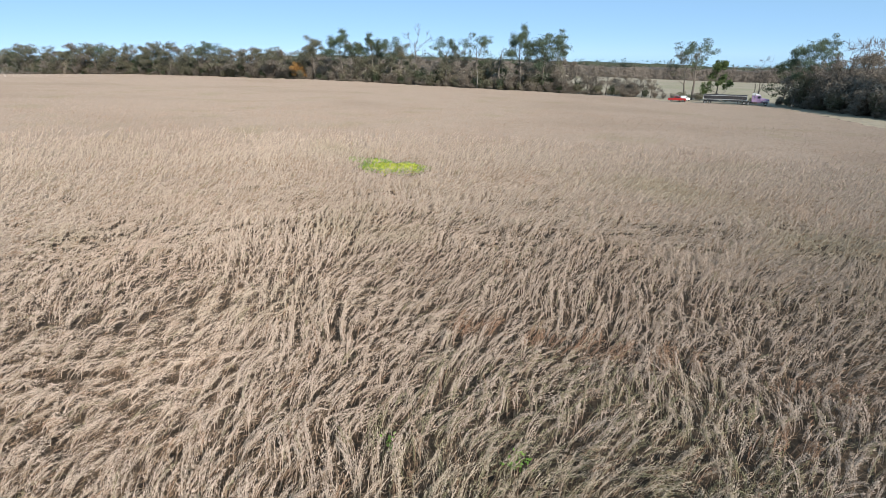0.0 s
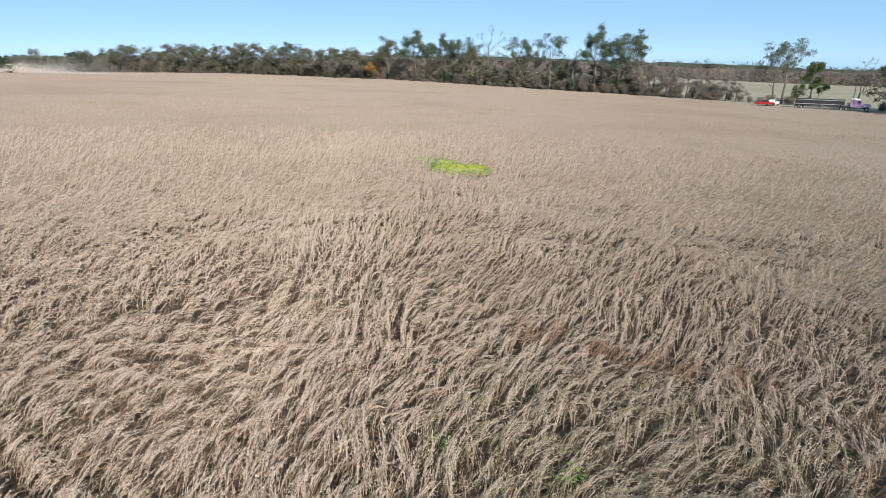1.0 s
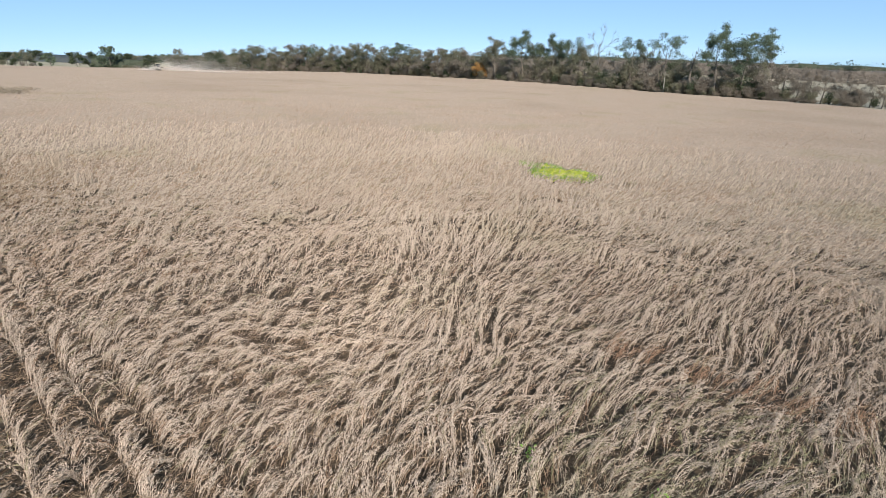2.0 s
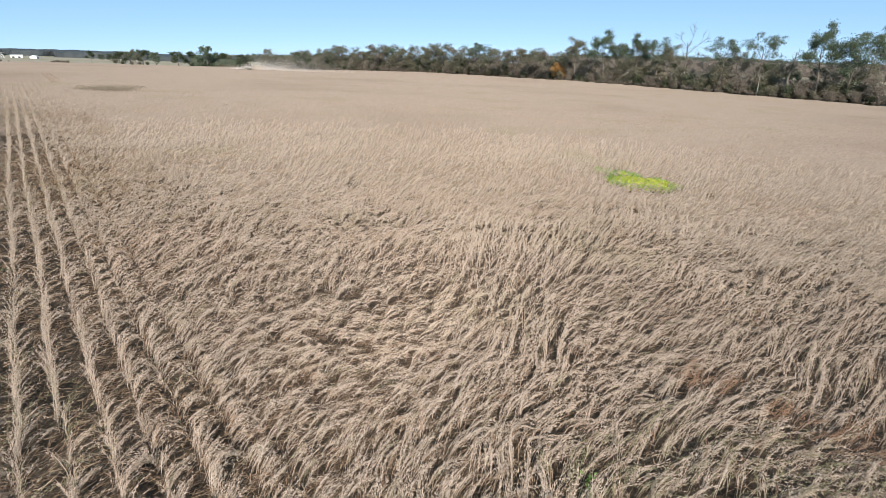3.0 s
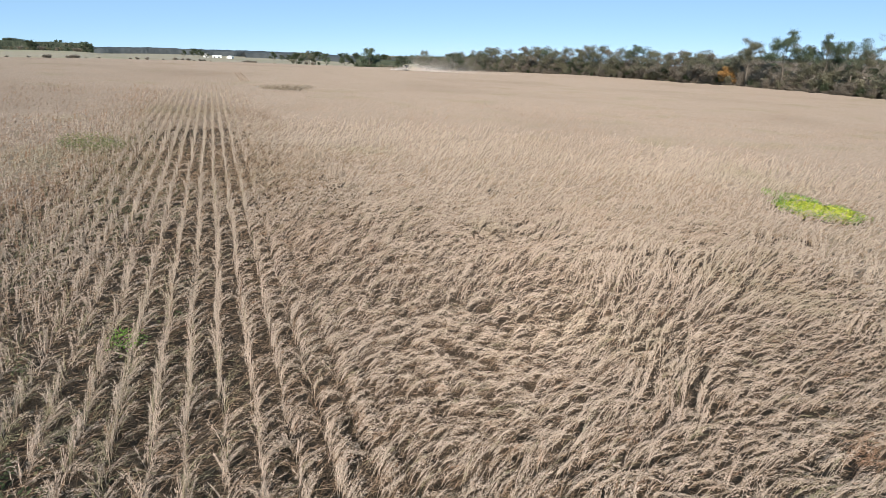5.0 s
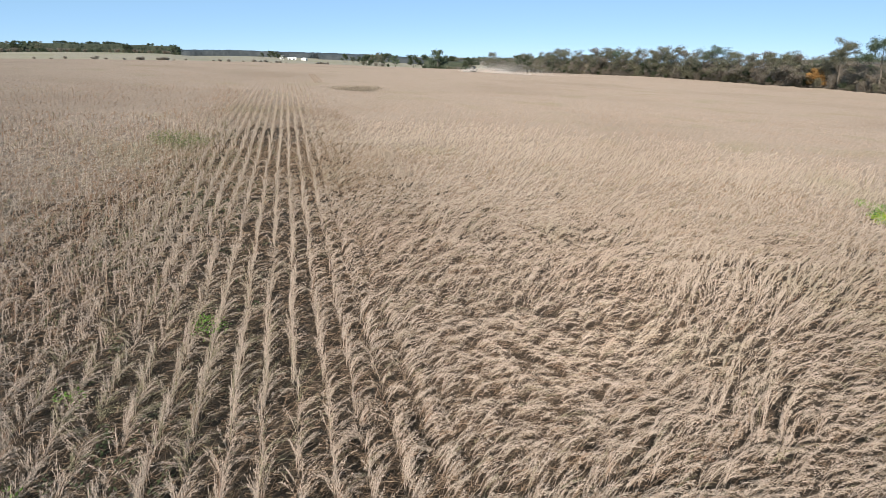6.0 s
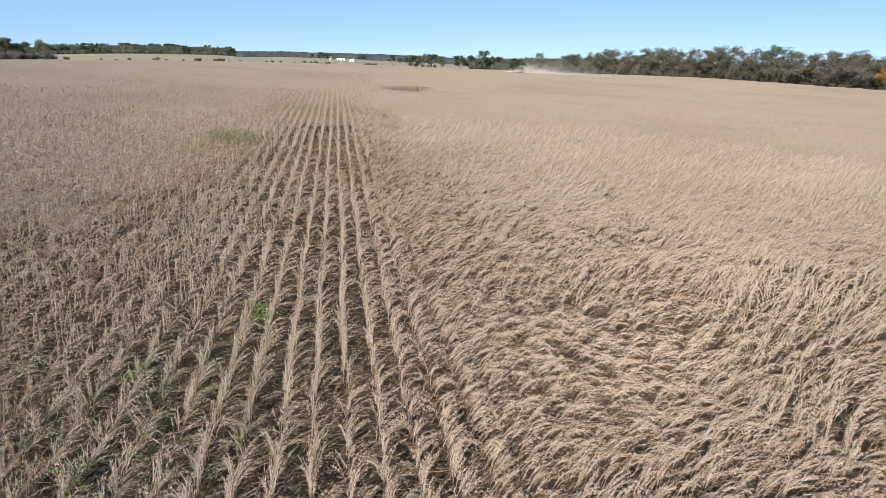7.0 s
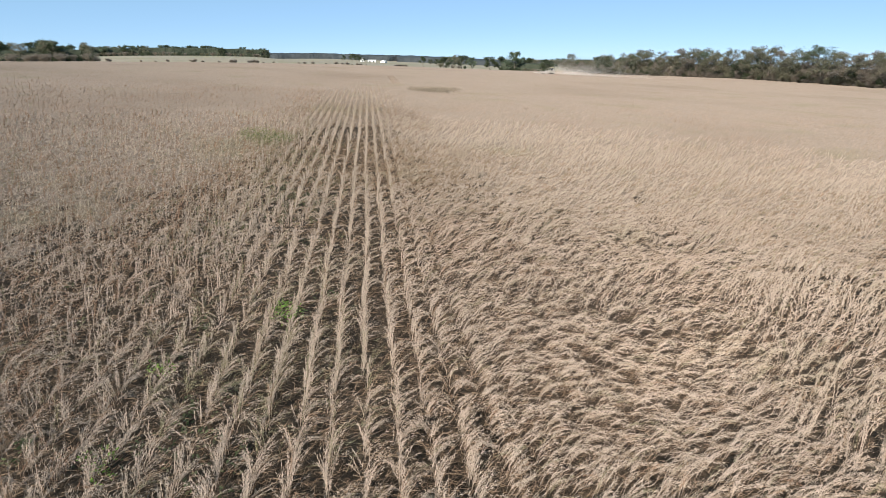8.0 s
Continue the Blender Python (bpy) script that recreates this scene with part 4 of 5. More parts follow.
    while az < 57.5:
        d = rng.uniform(640, 720)
        if 51.5 < az < 55.0 and rng.rand() < 0.65:
            az += 0.6
            continue
        h = rng.uniform(9.5, 15.5) + (5 if rng.rand() < 0.12 else 0)
        plant_again(K, ("round_a", "round_b", "round_a", "wood_a")[int(rng.randint(4))], spot(az, d), h, rng.uniform(0, 6.28), rng.uniform(1.0, 1.4), "far tree line")
        az += math.degrees(rng.uniform(4.5, 8.5) / d)
    for k in range(40):
        plant_again(K, ("wood_a", "wood_b", "round_a", "wood_b", "wood_a")[k % 5], spot(38.4 + 0.18 * k + rng.uniform(-0.1, 0.1), rng.uniform(545, 630)), rng.uniform(13, 18) * (1.0 - 0.008 * k), rng.uniform(0, 6.28), rng.uniform(1.1, 1.5), "far tree line")
    for k in range(34):
        a = rng.uniform(88.8, 101)
        d = rng.uniform(365, 400)
        plant_again(K, ("round_a", "round_b", "round_a", "wood_a")[int(rng.randint(4))], spot(a, d), rng.uniform(7.5, 10.5), rng.uniform(0, 6.28), 1.2, "corner copse")
    for k in range(12):
        plant_again(K, "shrub_a", spot(rng.uniform(87.8, 93), rng.uniform(356, 364)), rng.uniform(2.5, 4.5), rng.uniform(0, 6.28), 1.3, "corner copse")
    az = 74.2
    while az < 89.5:
        d = rng.uniform(860, 900)
        plant_again(K, ("round_a", "round_b", "round_a", "wood_a")[int(rng.randint(4))], spot(az, d), rng.uniform(8.5, 12.5), rng.uniform(0, 6.28), rng.uniform(1.1, 1.5), "far hedgerow")
        az += math.degrees(rng.uniform(4.5, 8.5) / d)
    for a0, a1, d, lo, hi in ((40.3, 51.5, 632, 3, 5), (55, 57.5, 632, 3, 5), (74.2, 89.0, 856, 3, 5), (88.8, 100, 360, 2.5, 4.5)):
        az = a0
        while az < a1:
            plant_again(K, ("shrub_a", "shrub_b", "shrub_c")[int(rng.randint(3))], spot(az, d + rng.uniform(-3, 3)), rng.uniform(lo, hi), rng.uniform(0, 6.28), rng.uniform(1.3, 1.8), "far brush")
            az += math.degrees(rng.uniform(0.9, 1.6) * hi / d)
    # low bushes along the far end of the field
    for k in range(44):
        a = rng.choice([rng.uniform(64.8, 69.5), rng.uniform(76.5, 88), rng.uniform(59, 62), rng.uniform(70, 78)])
        plant_again(K, "shrub_d", spot(a, float(field_edge(a)) + rng.uniform(3, 9)), rng.uniform(0.9, 2.4), rng.uniform(0, 6.28), rng.uniform(1.0, 1.7), "far bushes")
    for a, d, h in ((66.2, 1020, 12), (65.8, 1060, 11), (67.0, 1040, 9), (65.4, 1075, 9), (59.2, 980, 13), (58.4, 990, 9), (57.8, 1000, 10), (65.05, 1035, 6.0), (65.45, 1036, 7.5)):
        plant_again(K, "round_a", spot(a, d), h, rng.uniform(0, 6.28), 1.1, "farmstead trees")


build_trees()


def woods(name, label, az0, az1, d0, d1, count, h0, h1, mat, seed, leaves=26):
    """A far wood as one mass of many crowns of loose leaf clumps."""
    rng = np.random.RandomState(seed)
    az, d = rng.uniform(az0, az1, count), rng.uniform(d0, d1, count)
    x, y = polar(az, d)
    h = rng.uniform(h0, h1, count) * (0.8 + 0.4 * soft_noise(x, y, 60, seed))
    z = soil(x, y)
    n = count * leaves
    k = np.repeat(np.arange(count), leaves)
    f = rng.rand(n)
    wide = 0.33 * h[k] * np.sqrt(np.clip(1.05 - np.abs(f - 0.45) * 1.5, 0.05, 1))
    a = rng.uniform(0, 6.28, n)
    out = wide * np.sqrt(rng.rand(n))
    at = np.stack([x[k] + np.cos(a) * out, y[k] + np.sin(a) * out, z[k] + h[k] * (0.04 + 0.96 * f)], -1)
    d_ = unit(rng.normal(0, 1, (n, 3)) + np.array([0, 0, 0.4]))
    ln = h[k] * rng.uniform(0.05, 0.12, n) * (1.5 if leaves < 40 else 0.75)
    v, q = blades(at, at + d_ * ln[:, None], ln * 0.95, unit(np.cross(d_, rng.normal(0, 1, (n, 3)))))
    ob = new(name, put_mesh(name, v, q, mat))
    tagged(ob, label, "woodland", kind="stuff")


def wood_mass(name, label, az0, az1, d0, d1, tall, lift, mat, seed, step=0.25):
    """The closed crowns of a far wood as one uneven sheet that drops to the ground along its near side."""
    az, f = np.arange(az0, az1, step), np.array([0, 0.004, 0.02, 0.1, 0.25, 0.45, 0.7, 1.0])
    a, g = np.meshgrid(az, f)
    wob = 0.12 * (soft_noise(a * 2, g, 3.0, seed) - 0.5)
    d = d0 + (d1 - d0) * (g + wob)
    x, y = polar(a, d)
    h = np.interp(a, (az0, az1), tall) * (0.82 + 0.3 * soft_noise(x, y, 90, seed) + 0.22 * soft_noise(x, y, 12, seed + 1))
    z = soil(x, y) - 1 + (h + 1 + lift * g) * np.interp(g, (0, 0.004, 0.02), (0, 0.85, 1))
    n, k = a.shape
    i, j = np.meshgrid(np.arange(n - 1), np.arange(k - 1), indexing="ij")
    q = np.stack([i * k + j, i * k + j + 1, (i + 1) * k + j + 1, (i + 1) * k + j], -1).reshape(-1, 4)
    ob = new(name, put_mesh(name, np.stack([x, y, z], -1).reshape(-1, 3), q[:, ::-1], mat, True))
    tagged(ob, label, "woodland", kind="stuff")


def line_mass(name, label, az0, az1, back, deep, tall, mat, seed):
    """The closed inner mass of twigs and leaves along the tree line, uneven on top."""
    az, f = np.arange(az0, az1, 0.12), np.array([0, 0.06, 0.25, 0.6, 1.0])
    a, g = np.meshgrid(az, f)
    d = tree_line(a) + back + deep * g + 2.5 * (soft_noise(a * 3, g * 4, 1.0, seed) - 0.5)
    x, y = polar(a, d)
    ends = ease(a, az0, az0 + 1.0) * (1 - ease(a, az1 - 1.0, az1))
    h = tall * (0.5 + 0.5 * soft_noise(x, y, 9, seed) + 0.4 * soft_noise(x, y, 2.2, seed + 1)) * (0.35 + 0.65 * ends)
    z = soil(x, y) - 0.5 + (h + 0.5) * np.interp(g, (0, 0.06, 0.25, 1), (0, 0.72, 1, 0.9))
    n, k = a.shape
    i, j = np.meshgrid(np.arange(n - 1), np.arange(k - 1), indexing="ij")
    q = np.stack([i * k + j, i * k + j + 1, (i + 1) * k + j + 1, (i + 1) * k + j], -1).reshape(-1, 4)
    ob = new(name, put_mesh(name, np.stack([x, y, z], -1).reshape(-1, 3), q[:, ::-1], mat, True))
    tagged(ob, label, "woodland", kind="stuff")


line_mass("edge_thicket", "closed brown thicket inside the far tree line", 14, 40, 7, 9, 8.6, M_THICKET, 91)
line_mass("edge_thicket", "closed brown thicket under the tall trees", -10, 15, 6, 7, 5.6, M_THICKET, 92)
line_mass("edge_thicket", "closed brown thicket at the field corner", -46, -30.5, 7, 9, 8.0, M_THICKET, 93)
wood_mass("valley_wood", "closed brown crowns of the wood beyond the valley field", -48, 16, 655, 720, (11, 11), 0, M_WOODTOP, 81, 0.15)
wood_mass("pine_wood", "closed dark crowns of the pines on the far valley side", -48, 20, 765, 900, (14, 14), 0, M_PINETOP, 82, 0.15)
wood_mass("hedgerow_wood", "closed dark crowns inside the far hedgerow", 74.0, 89.6, 866, 905, (9, 9), 0, M_PINETOP, 85, 0.1)
wood_mass("hedgerow_wood", "closed dark crowns inside the tree line behind the combine", 40.2, 51.5, 650, 715, (8.5, 8.5), 0, M_PINETOP, 86, 0.1)
wood_mass("copse_wood", "closed dark crowns inside the copse at the field corner", 89.4, 103, 372, 402, (6.5, 6.5), 0, M_PINETOP, 87, 0.15)
# both ridge sheets carry their aerial haze as a blue-grey base colour
wood_mass("ridge_wood", "closed crowns on the distant low ridge, haze tint in their colour", 28, 62, 1520, 2000, (9, 12), 2, M_RIDGETOP_HAZED, 83)
wood_mass("ridge_wood", "closed crowns of the ridge behind the farm sheds, haze tint in their colour", 54, 112, 1720, 2300, (12, 17), 3, M_RIDGETOP_HAZED, 84)
woods("valley_wood", "brown leafless wood beyond the valley field", -48, 16, 650, 720, 560, 11, 15.5, M_FARWOOD, 61, 75)
woods("pine_wood", "dark green pine wood on the far valley side", -48, 20, 760, 900, 520, 15, 19.5, M_LEAF_DARK, 62, 60)
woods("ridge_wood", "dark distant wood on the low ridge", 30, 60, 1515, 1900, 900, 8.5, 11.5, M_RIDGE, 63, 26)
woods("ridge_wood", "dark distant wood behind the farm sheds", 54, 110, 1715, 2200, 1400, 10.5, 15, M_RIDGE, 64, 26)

# ---- vehicles and buildings ----


def box(bm, x0, x1, y0, y1, z0, z1, bevel=0.0):
    m = Matrix.Translation(((x0 + x1) / 2, (y0 + y1) / 2, (z0 + z1) / 2)) @ Matrix.Diagonal((x1 - x0, y1 - y0, z1 - z0, 1))
    vs = bmesh.ops.create_cube(bm, size=1, matrix=m)["verts"]
    if bevel:
        es = list({e for v in vs for e in v.link_edges})
        bmesh.ops.bevel(bm, geom=es, offset=bevel, segments=2, affect='EDGES', profile=0.6)
    return vs


def profile(bm, outline, y0, y1, bevel=0.0):
    """A prism: an outline in x and z, drawn across from y0 to y1."""
    a = [bm.verts.new((x, y0, z)) for x, z in outline]
    b = [bm.verts.new((x, y1, z)) for x, z in outline]
    n = len(outline)
    fs = [bm.faces.new(a), bm.faces.new(b[::-1])]
    fs += [bm.faces.new((a[i], b[i], b[(i + 1) % n], a[(i + 1) % n])) for i in range(n)]
    bmesh.ops.recalc_face_normals(bm, faces=fs)
    if bevel:
        bmesh.ops.bevel(bm, geom=list({e for f in fs for e in f.edges}), offset=bevel, segments=2, affect='EDGES', profile=0.6)


def disc(bm, x, y, z, r, w, seg=20):
    m = Matrix.Translation((x, y, z)) @ Matrix.Rotation(radians(90), 4, 'X')
    return bmesh.ops.create_cone(bm, cap_ends=True, segments=seg, radius1=r, radius2=r, depth=w, matrix=m)


def wheel(parent, x, y, r, w, z=None, rim_mat=None, name="wheel"):
    z = r if z is None else z
    bm = bmesh.new()
    disc(bm, x, y, z, r, w, 24)
    es = [e for e in bm.edges if len(e.link_faces) == 2 and any(len(f.verts) > 4 for f in e.link_faces)]
    bmesh.ops.bevel(bm, geom=es, offset=w * 0.18, segments=2, affect='EDGES')
    t = part(name, bm, M_RUBBER, parent)
    bm = bmesh.new()
    disc(bm, x, y, z, r * 0.58, w + 0.03, 16)
    disc(bm, x, y, z, r * 0.2, w + 0.12, 10)
    part("rim", bm, rim_mat or M_CHROME, t)
    return t


def thing(name, label, category, at, turn):
    ob = tagged(new(name), label, category)
    ob.matrix_basis = Matrix.Translation(at) @ Matrix.Rotation(turn, 4, 'Z')
    return ob


def shape(name, mat, parent, fill, label=""):
    bm = bmesh.new()
    fill(bm)
    return part(name, bm, mat, parent, label)


def build_truck(at, turn):
    t = thing("semi_truck", "faded mauve conventional semi truck parked on the field road", "truck", at, turn)
    shape("chassis", M_STEEL, t, lambda b: (box(b, 0, 6.6, -0.45, 0.45, 0.75, 1.0, 0.02), box(b, 2.4, 3.6, -1.2, -0.5, 0.55, 1.05, 0.1), box(b, 2.4, 3.6, 0.5, 1.2, 0.55, 1.05, 0.1)))
    shape("hood", M_MAUVE, t, lambda b: profile(b, [(4.55, 1.0), (6.75, 1.0), (6.85, 1.75), (6.6, 1.95), (4.55, 2.25)], -0.85, 0.85, 0.08))
    cab = shape("cab", M_MAUVE, t, lambda b: profile(b, [(2.95, 0.95), (4.7, 0.95), (4.7, 2.2), (4.4, 3.0), (2.95, 3.05)], -1.1, 1.1, 0.08))
    shape("windscreen", M_GLASS, cab, lambda b: profile(b, [(4.73, 2.3), (4.76, 2.3), (4.5, 2.92), (4.46, 2.92)], -0.95, 0.95))
    for s in (-1, 1):
        shape("side_window", M_GLASS, cab, lambda b: box(b, 3.5, 4.35, s * 1.105 - 0.01, s * 1.105 + 0.01, 2.15, 2.8))
        shape("fender", M_WHITE, t, lambda b: profile(b, [(5.2, 0.95), (5.45, 1.3), (5.95, 1.38), (6.45, 1.3), (6.8, 0.8), (6.75, 1.45), (5.3, 1.5)], s * 0.98 - 0.18, s * 0.98 + 0.18), "pale front fender")
        shape("exhaust_stack", M_CHROME, t, lambda b: bmesh.ops.create_cone(b, cap_ends=True, segments=12, radius1=0.09, radius2=0.09, depth=2.4, matrix=Matrix.Translation((2.75, s * 1.0, 2.35))))
        shape("mirror", M_CHROME, t, lambda b: box(b, 4.5, 4.58, s * 1.35 - 0.1, s * 1.35 + 0.1, 2.0, 2.65, 0.03))
        shape("headlight", M_CHROME, t, lambda b: box(b, 6.8, 6.9, s * 0.72 - 0.14, s * 0.72 + 0.14, 1.2, 1.45, 0.04))
    shape("sleeper", M_MAUVE, t, lambda b: profile(b, [(2.0, 1.0), (2.92, 1.0), (2.92, 2.85), (2.0, 2.95)], -1.08, 1.08, 0.1))
    shape("roof_fairing", M_WHITE, t, lambda b: profile(b, [(2.0, 2.97), (4.3, 3.06), (3.9, 3.22), (2.9, 3.5), (2.0, 3.5)], -1.0, 1.0, 0.1), "white roof fairing")
    shape("grille", M_CHROME, t, lambda b: box(b, 6.82, 6.9, -0.5, 0.5, 1.05, 1.75, 0.03))
    shape("bumper", M_CHROME, t, lambda b: box(b, 6.8, 7.0, -1.15, 1.15, 0.5, 0.85, 0.05))
    for x in (6.0, 1.3, 0.05):
        for s in (-1, 1):
            wheel(t, x, s * 0.98, 0.52, 0.3 if x > 5 else 0.55)
    return t


def build_trailer(at, turn):
    t = thing("grain_trailer", "long hopper grain trailer with a black tarpaulin cover", "trailer", at, turn)
    shape("side_wall", M_TARP, t, lambda b: profile(b, [(-12.6, 2.72), (-12.6, 1.55), (-9.9, 0.95), (-8.8, 0.95), (-6.6, 1.5), (-4.3, 0.95), (-3.2, 0.95), (-0.2, 1.6), (-0.2, 2.72)], -1.25, 1.25, 0.03))
    shape("tarp", M_TARP, t, lambda b: profile(b, [(-12.65, 2.74), (-0.15, 2.74), (-0.3, 2.95), (-12.5, 2.95)], -1.15, 1.15, 0.06), "black rolled tarpaulin")
    for s in (-1, 1):
        shape("top_rail", M_ALU, t, lambda b: box(b, -12.7, -0.1, s * 1.29 - 0.06, s * 1.29 + 0.06, 2.6, 2.76, 0.02))
        shape("lower_rail", M_ALU, t, lambda b: box(b, -12.7, -0.1, s * 1.29 - 0.05, s * 1.29 + 0.05, 1.42, 1.58, 0.02))
        for k in range(11):
            x = -12.6 + k * 1.235
            shape("rib", M_STEEL if 0 < k < 10 else M_ALU, t, lambda b: box(b, x - 0.04, x + 0.08, s * 1.27 - 0.03, s * 1.27 + 0.03, 1.58, 2.6))
        shape("landing_leg", M_STEEL, t, lambda b: (box(b, -2.75, -2.6, s * 0.8 - 0.08, s * 0.8 + 0.08, 0.25, 1.5), box(b, -2.85, -2.5, s * 0.8 - 0.15, s * 0.8 + 0.15, 0.2, 0.26)))
    shape("frame_beam", M_STEEL, t, lambda b: box(b, -12.5, -10.2, -0.5, 0.5, 0.95, 1.2, 0.02))
    shape("frame_beam", M_STEEL, t, lambda b: box(b, -2.6, 0.6, -0.5, 0.5, 1.1, 1.3, 0.02))
    for x in (-12.0, -10.7):
        for s in (-1, 1):
            wheel(t, x, s * 0.98, 0.52, 0.5)
    return t


def build_pickup(label, at, turn, paint):
    t = thing("pickup_truck", label, "pickup", at, turn)
    body = shape("body", paint, t, lambda b: profile(b, [(-2.8, 0.5), (2.75, 0.5), (2.8, 0.95), (2.65, 1.12), (1.2, 1.2), (-2.8, 1.2)], -0.98, 0.98, 0.06))
    cab = shape("cab", paint, t, lambda b: profile(b, [(-1.0, 1.18), (1.25, 1.18), (0.55, 1.82), (-0.85, 1.84)], -0.88, 0.88, 0.05))
    shape("windscreen", M_GLASS, cab, lambda b: profile(b, [(1.2, 1.26), (1.24, 1.26), (0.62, 1.78), (0.58, 1.78)], -0.78, 0.78))
    for s in (-1, 1):
        shape("side_window", M_GLASS, cab, lambda b: profile(b, [(-0.85, 1.3), (0.95, 1.3), (0.45, 1.74), (-0.78, 1.75)], s * 0.885 - 0.008, s * 0.885 + 0.008))
        shape("headlight", M_CHROME, body, lambda b: box(b, 2.74, 2.82, s * 0.72 - 0.16, s * 0.72 + 0.16, 0.88, 1.04, 0.03))
        for x in (-1.75, 1.8):
            wheel(t, x, s * 0.86, 0.39, 0.26)
    shape("bed", M_RUBBER, t, lambda b: box(b, -2.65, -1.1, -0.8, 0.8, 1.1, 1.212))
    shape("bumper", M_CHROME, t, lambda b: (box(b, 2.76, 2.9, -0.95, 0.95, 0.48, 0.7, 0.04), box(b, -2.92, -2.78, -0.95, 0.95, 0.48, 0.7, 0.04)))
    return t


def build_combine(at, turn):
    t = thing("combine_harvester", "dusty green combine harvester at work in the field", "combine", at, turn)
    shape("body", M_COMBINE, t, lambda b: profile(b, [(-3.6, 1.1), (1.6, 1.1), (1.6, 2.9), (-2.8, 3.0), (-3.7, 2.2)], -1.6, 1.6, 0.1))
    shape("grain_tank", M_COMBINE, t, lambda b: profile(b, [(-2.2, 3.0), (1.0, 3.0), (1.3, 3.75), (-2.5, 3.75)], -1.5, 1.5, 0.05))
    cab = shape("cab", M_YELLOW, t, lambda b: box(b, 1.6, 3.1, -1.0, 1.0, 3.45, 3.65, 0.08), "yellow cab roof")
    shape("cab_glass", M_GLASS, cab, lambda b: profile(b, [(1.65, 1.7), (2.9, 1.7), (3.15, 2.6), (2.95, 3.45), (1.65, 3.45)], -0.95, 0.95, 0.05))
    shape("feeder_house", M_COMBINE, t, lambda b: profile(b, [(1.6, 1.3), (4.6, 0.35), (4.6, 1.0), (1.6, 2.0)], -0.7, 0.7, 0.04))
    for s in (-1, 1):
        shape("stripe", M_YELLOW, t, lambda b: box(b, -3.3, 1.4, s * 1.605 - 0.01, s * 1.605 + 0.01, 1.7, 1.95))
    head = shape("header", M_STEEL, t, lambda b: profile(b, [(4.5, 0.2), (5.8, 0.12), (5.75, 0.25), (5.0, 0.5), (4.7, 1.05), (4.5, 1.05)], -4.8, 4.8, 0.03))
    shape("reel", M_STEEL, head, lambda b: [box(b, 5.3 + 0.5 * math.cos(k * 1.047) - 0.04, 5.3 + 0.5 * math.cos(k * 1.047) + 0.04, -4.6, 4.6, 1.0 + 0.5 * math.sin(k * 1.047) - 0.04, 1.0 + 0.5 * math.sin(k * 1.047) + 0.04) for k in range(6)])
    shape("unloading_auger", M_COMBINE, t, lambda b: bmesh.ops.create_cone(b, cap_ends=True, segments=12, radius1=0.2, radius2=0.2, depth=5.2, matrix=Matrix.Translation((-2.2, 1.75, 3.3)) @ Matrix.Rotation(radians(84), 4, 'Y')))
    for s in (-1, 1):
        wheel(t, 1.6, s * 1.75, 0.95, 0.7, None, M_YELLOW)
        wheel(t, -2.6, s * 1.4, 0.6, 0.45, None, M_YELLOW)
    return t


def facing(az):
    """The turn that lays a thing's x axis across the line of sight, to the viewer's right."""
    return radians(az)


truck_at = spot(-26.6, 200)
build_truck(truck_at, facing(-25.6))
away = Matrix.Rotation(facing(-25.6), 4, 'Z') @ Vector((0.9, 0, 0))
build_trailer(truck_at + away, facing(-25.6))
build_pickup("red pickup truck parked behind the grain trailer", spot(-21.0, 200), facing(-21), M_RED)
build_pickup("white pickup truck parked beside a red one", spot(-21.6, 203), facing(-21) + radians(70), M_WHITE)
build_combine(spot(46.0, 300), facing(45.9) + radians(215))


def build_dust():
    """Fine dust that hangs in the air behind the combine, as loose specks."""
    rng = np.random.RandomState(71)
    n = 120000
    s = rng.gamma(1.5, 9.5, n) + rng.normal(-5.5, 2.4, n)
    keep = s < 62
    s = s[keep]
    n = len(s)
    h = rng.exponential(1.0, n) * (0.35 + 0.75 * ease(s, -6, 5) + 0.065 * np.maximum(s, 0)) * (0.6 + 0.8 * soft_noise(s, s * 0, 7.0))
    q = rng.normal(0, 1.6 + 0.05 * np.maximum(s, 0), n)
    x0, y0 = polar(46.0, 298)
    ux, uy = math.cos(radians(45.9)), math.sin(radians(45.9))
    x, y = x0 + ux * s - uy * q, y0 + uy * s + ux * q
    at = np.stack([x, y, soil(x, y) + 0.5 + h], -1)
    d = unit(rng.normal(0, 1, (n, 3)))
    ln = rng.uniform(0.05, 0.088, n)
    v, f = blades(at, at + d * ln[:, None], ln, unit(np.cross(d, rng.normal(0, 1, (n, 3)))))
    tagged(new("dust_cloud", put_mesh("dust_cloud", v, f, M_DUST)), "pale tan dust hanging behind the working combine", "dust", kind="stuff")


build_dust()


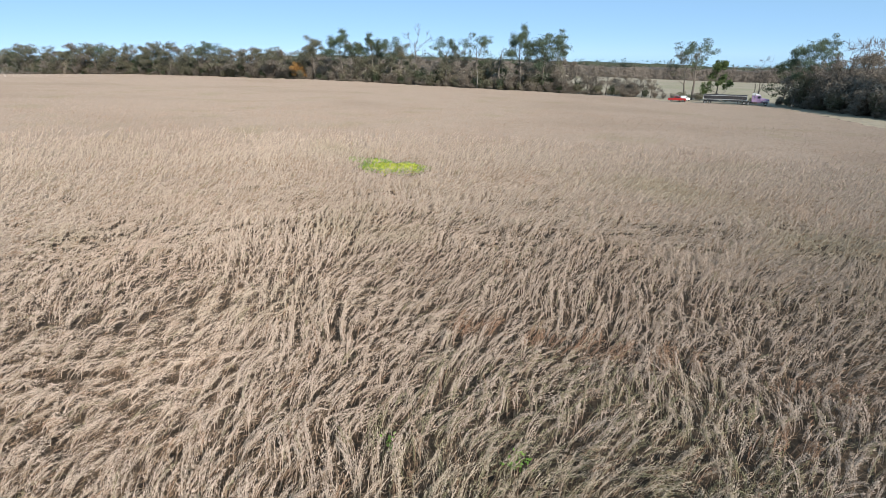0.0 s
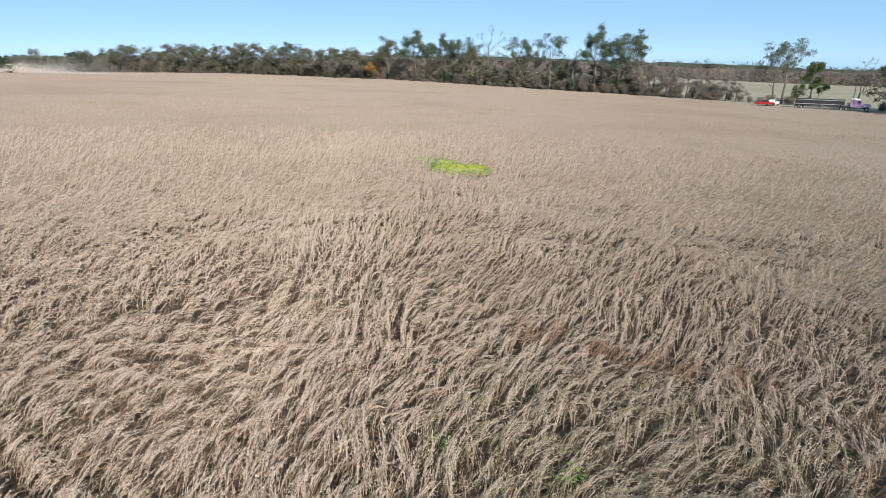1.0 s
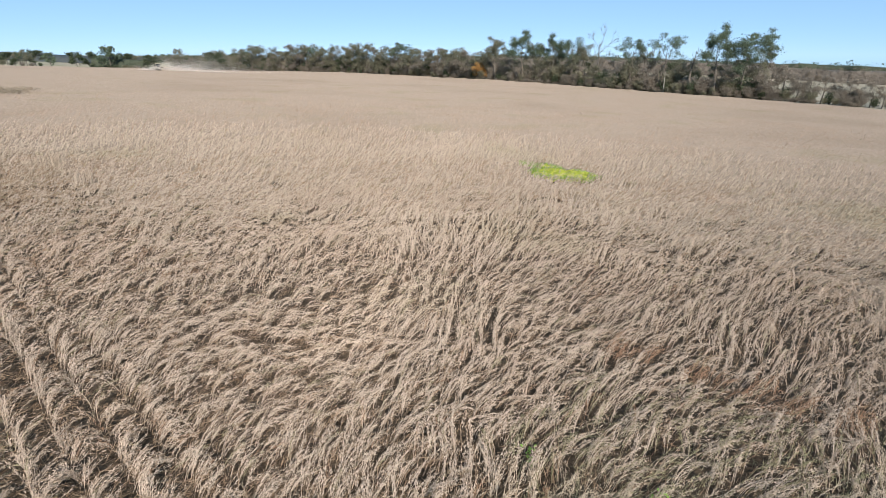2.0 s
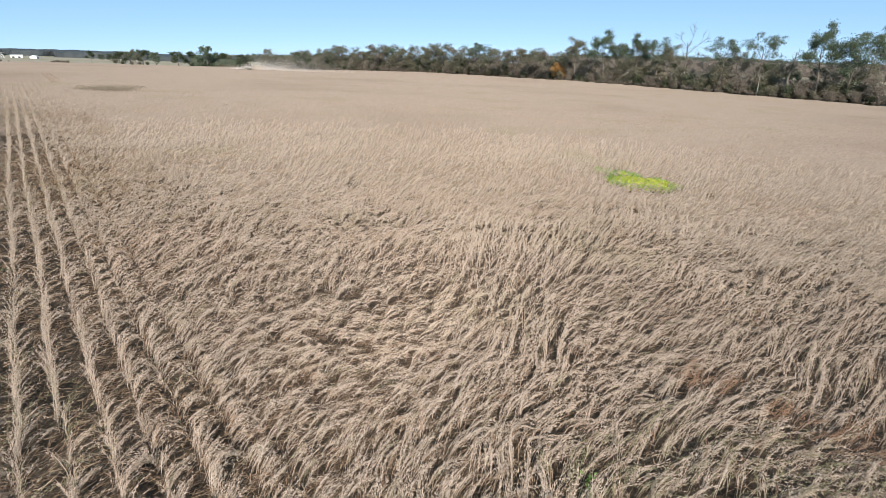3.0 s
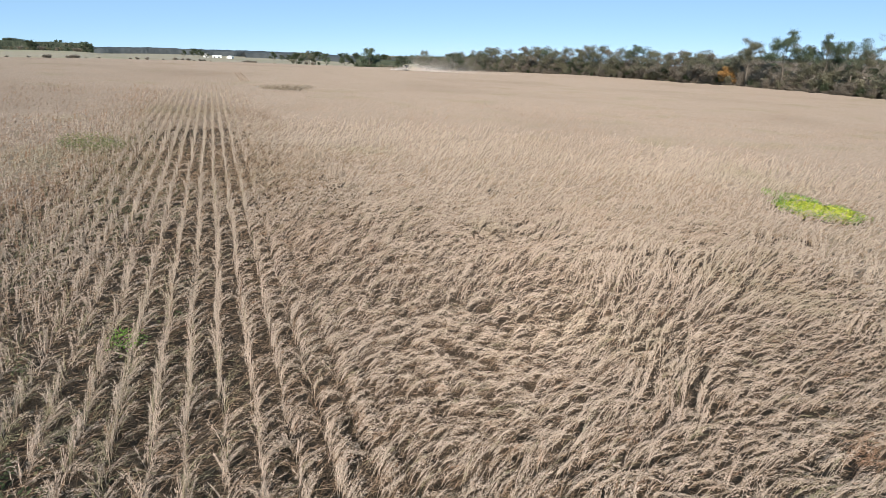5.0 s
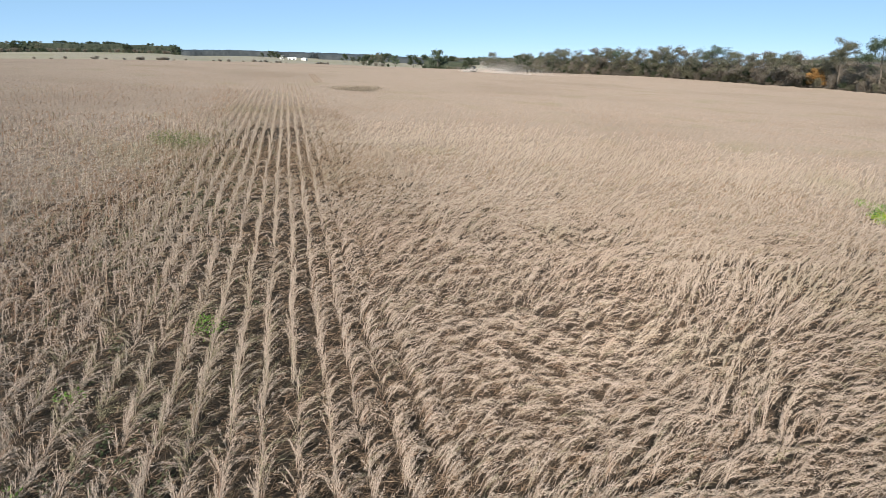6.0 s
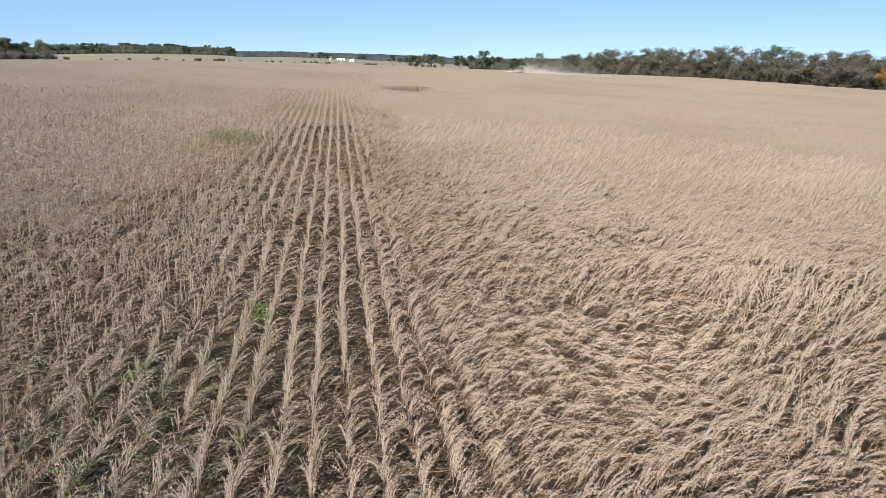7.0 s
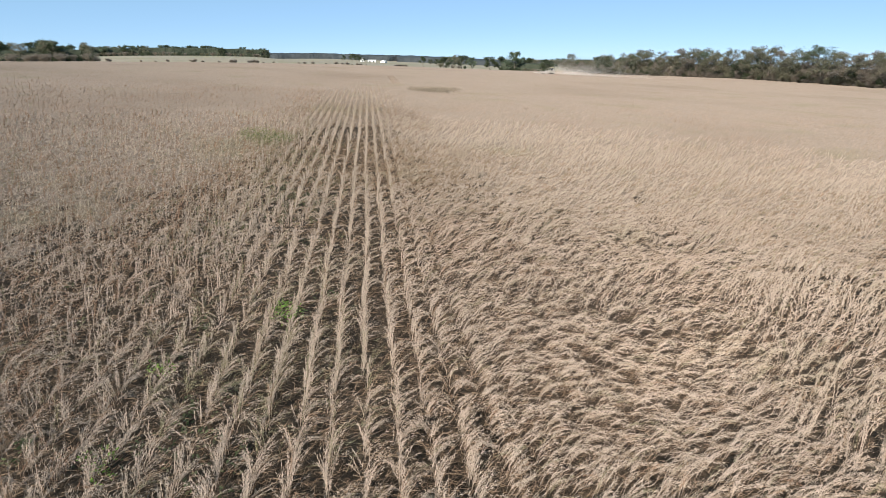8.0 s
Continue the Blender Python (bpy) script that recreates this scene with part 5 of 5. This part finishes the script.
def build_shed(label, at, turn, w, d, h, rise, roof_mat, windows, category="shed", name="farm_shed"):
    t = thing(name, label, category, at, turn)
    shape("wall", M_SIDING, t, lambda b: box(b, -w / 2, w / 2, -d / 2, d / 2, -0.5, h))

    def roof(b):
        o = [(-d / 2 - 0.4, h), (0, h + rise), (d / 2 + 0.4, h), (d / 2 + 0.4, h + 0.2), (0, h + rise + 0.25), (-d / 2 - 0.4, h + 0.2)]
        p = [b.verts.new((-w / 2 - 0.4, y, z)) for y, z in o]
        q = [b.verts.new((w / 2 + 0.4, y, z)) for y, z in o]
        fs = [b.faces.new(p), b.faces.new(q[::-1])] + [b.faces.new((p[i], q[i], q[(i + 1) % 6], p[(i + 1) % 6])) for i in range(6)]
        bmesh.ops.recalc_face_normals(b, faces=fs)

    shape("roof", roof_mat, t, roof)

    def gable(b, x):
        g = [b.verts.new((x + k, y, z)) for k in (-0.1, 0.1) for y, z in ((-d / 2, h - 0.02), (d / 2, h - 0.02), (0, h + rise))]
        fs = [b.faces.new(g[:3]), b.faces.new(g[3:][::-1])] + [b.faces.new((g[i], g[3 + i], g[3 + (i + 1) % 3], g[(i + 1) % 3])) for i in range(3)]
        bmesh.ops.recalc_face_normals(b, faces=fs)

    for x in (-w / 2 + 0.12, w / 2 - 0.12):
        shape("gable", M_SIDING, t, lambda b: gable(b, x))
    for x, z0, ww, hh in windows:
        shape("window" if z0 > 0.2 else "door", M_DARKOPEN, t, lambda b: box(b, x - ww / 2, x + ww / 2, -d / 2 - 0.05, -d / 2 + 0.02, z0, z0 + hh))
    return t


build_shed("long white farm shed with a pale metal roof", spot(64.25, 1050), facing(64.4), 14.5, 8, 2.6, 1.7, M_ROOF, ((-4, 0, 2.8, 2.1), (3, 0, 2.8, 2.1)))
build_shed("smaller white farm shed with its gable to the field", spot(63.1, 1045), facing(63.4) + radians(70), 9, 9, 2.8, 1.9, M_ROOF, ((0, 0, 4, 2.6),))
build_shed("white two-storey farmhouse with a grey roof among trees", spot(65.2, 1055), facing(65.5) + radians(15), 6.5, 6.5, 4.6, 2.4, M_ROOF_GREY, ((-2.0, 0.8, 0.9, 1.3), (2.0, 0.8, 0.9, 1.3), (-2.0, 2.9, 0.9, 1.2), (2.0, 2.9, 0.9, 1.2), (0, 0, 1, 2.0)), "house", "farmhouse")
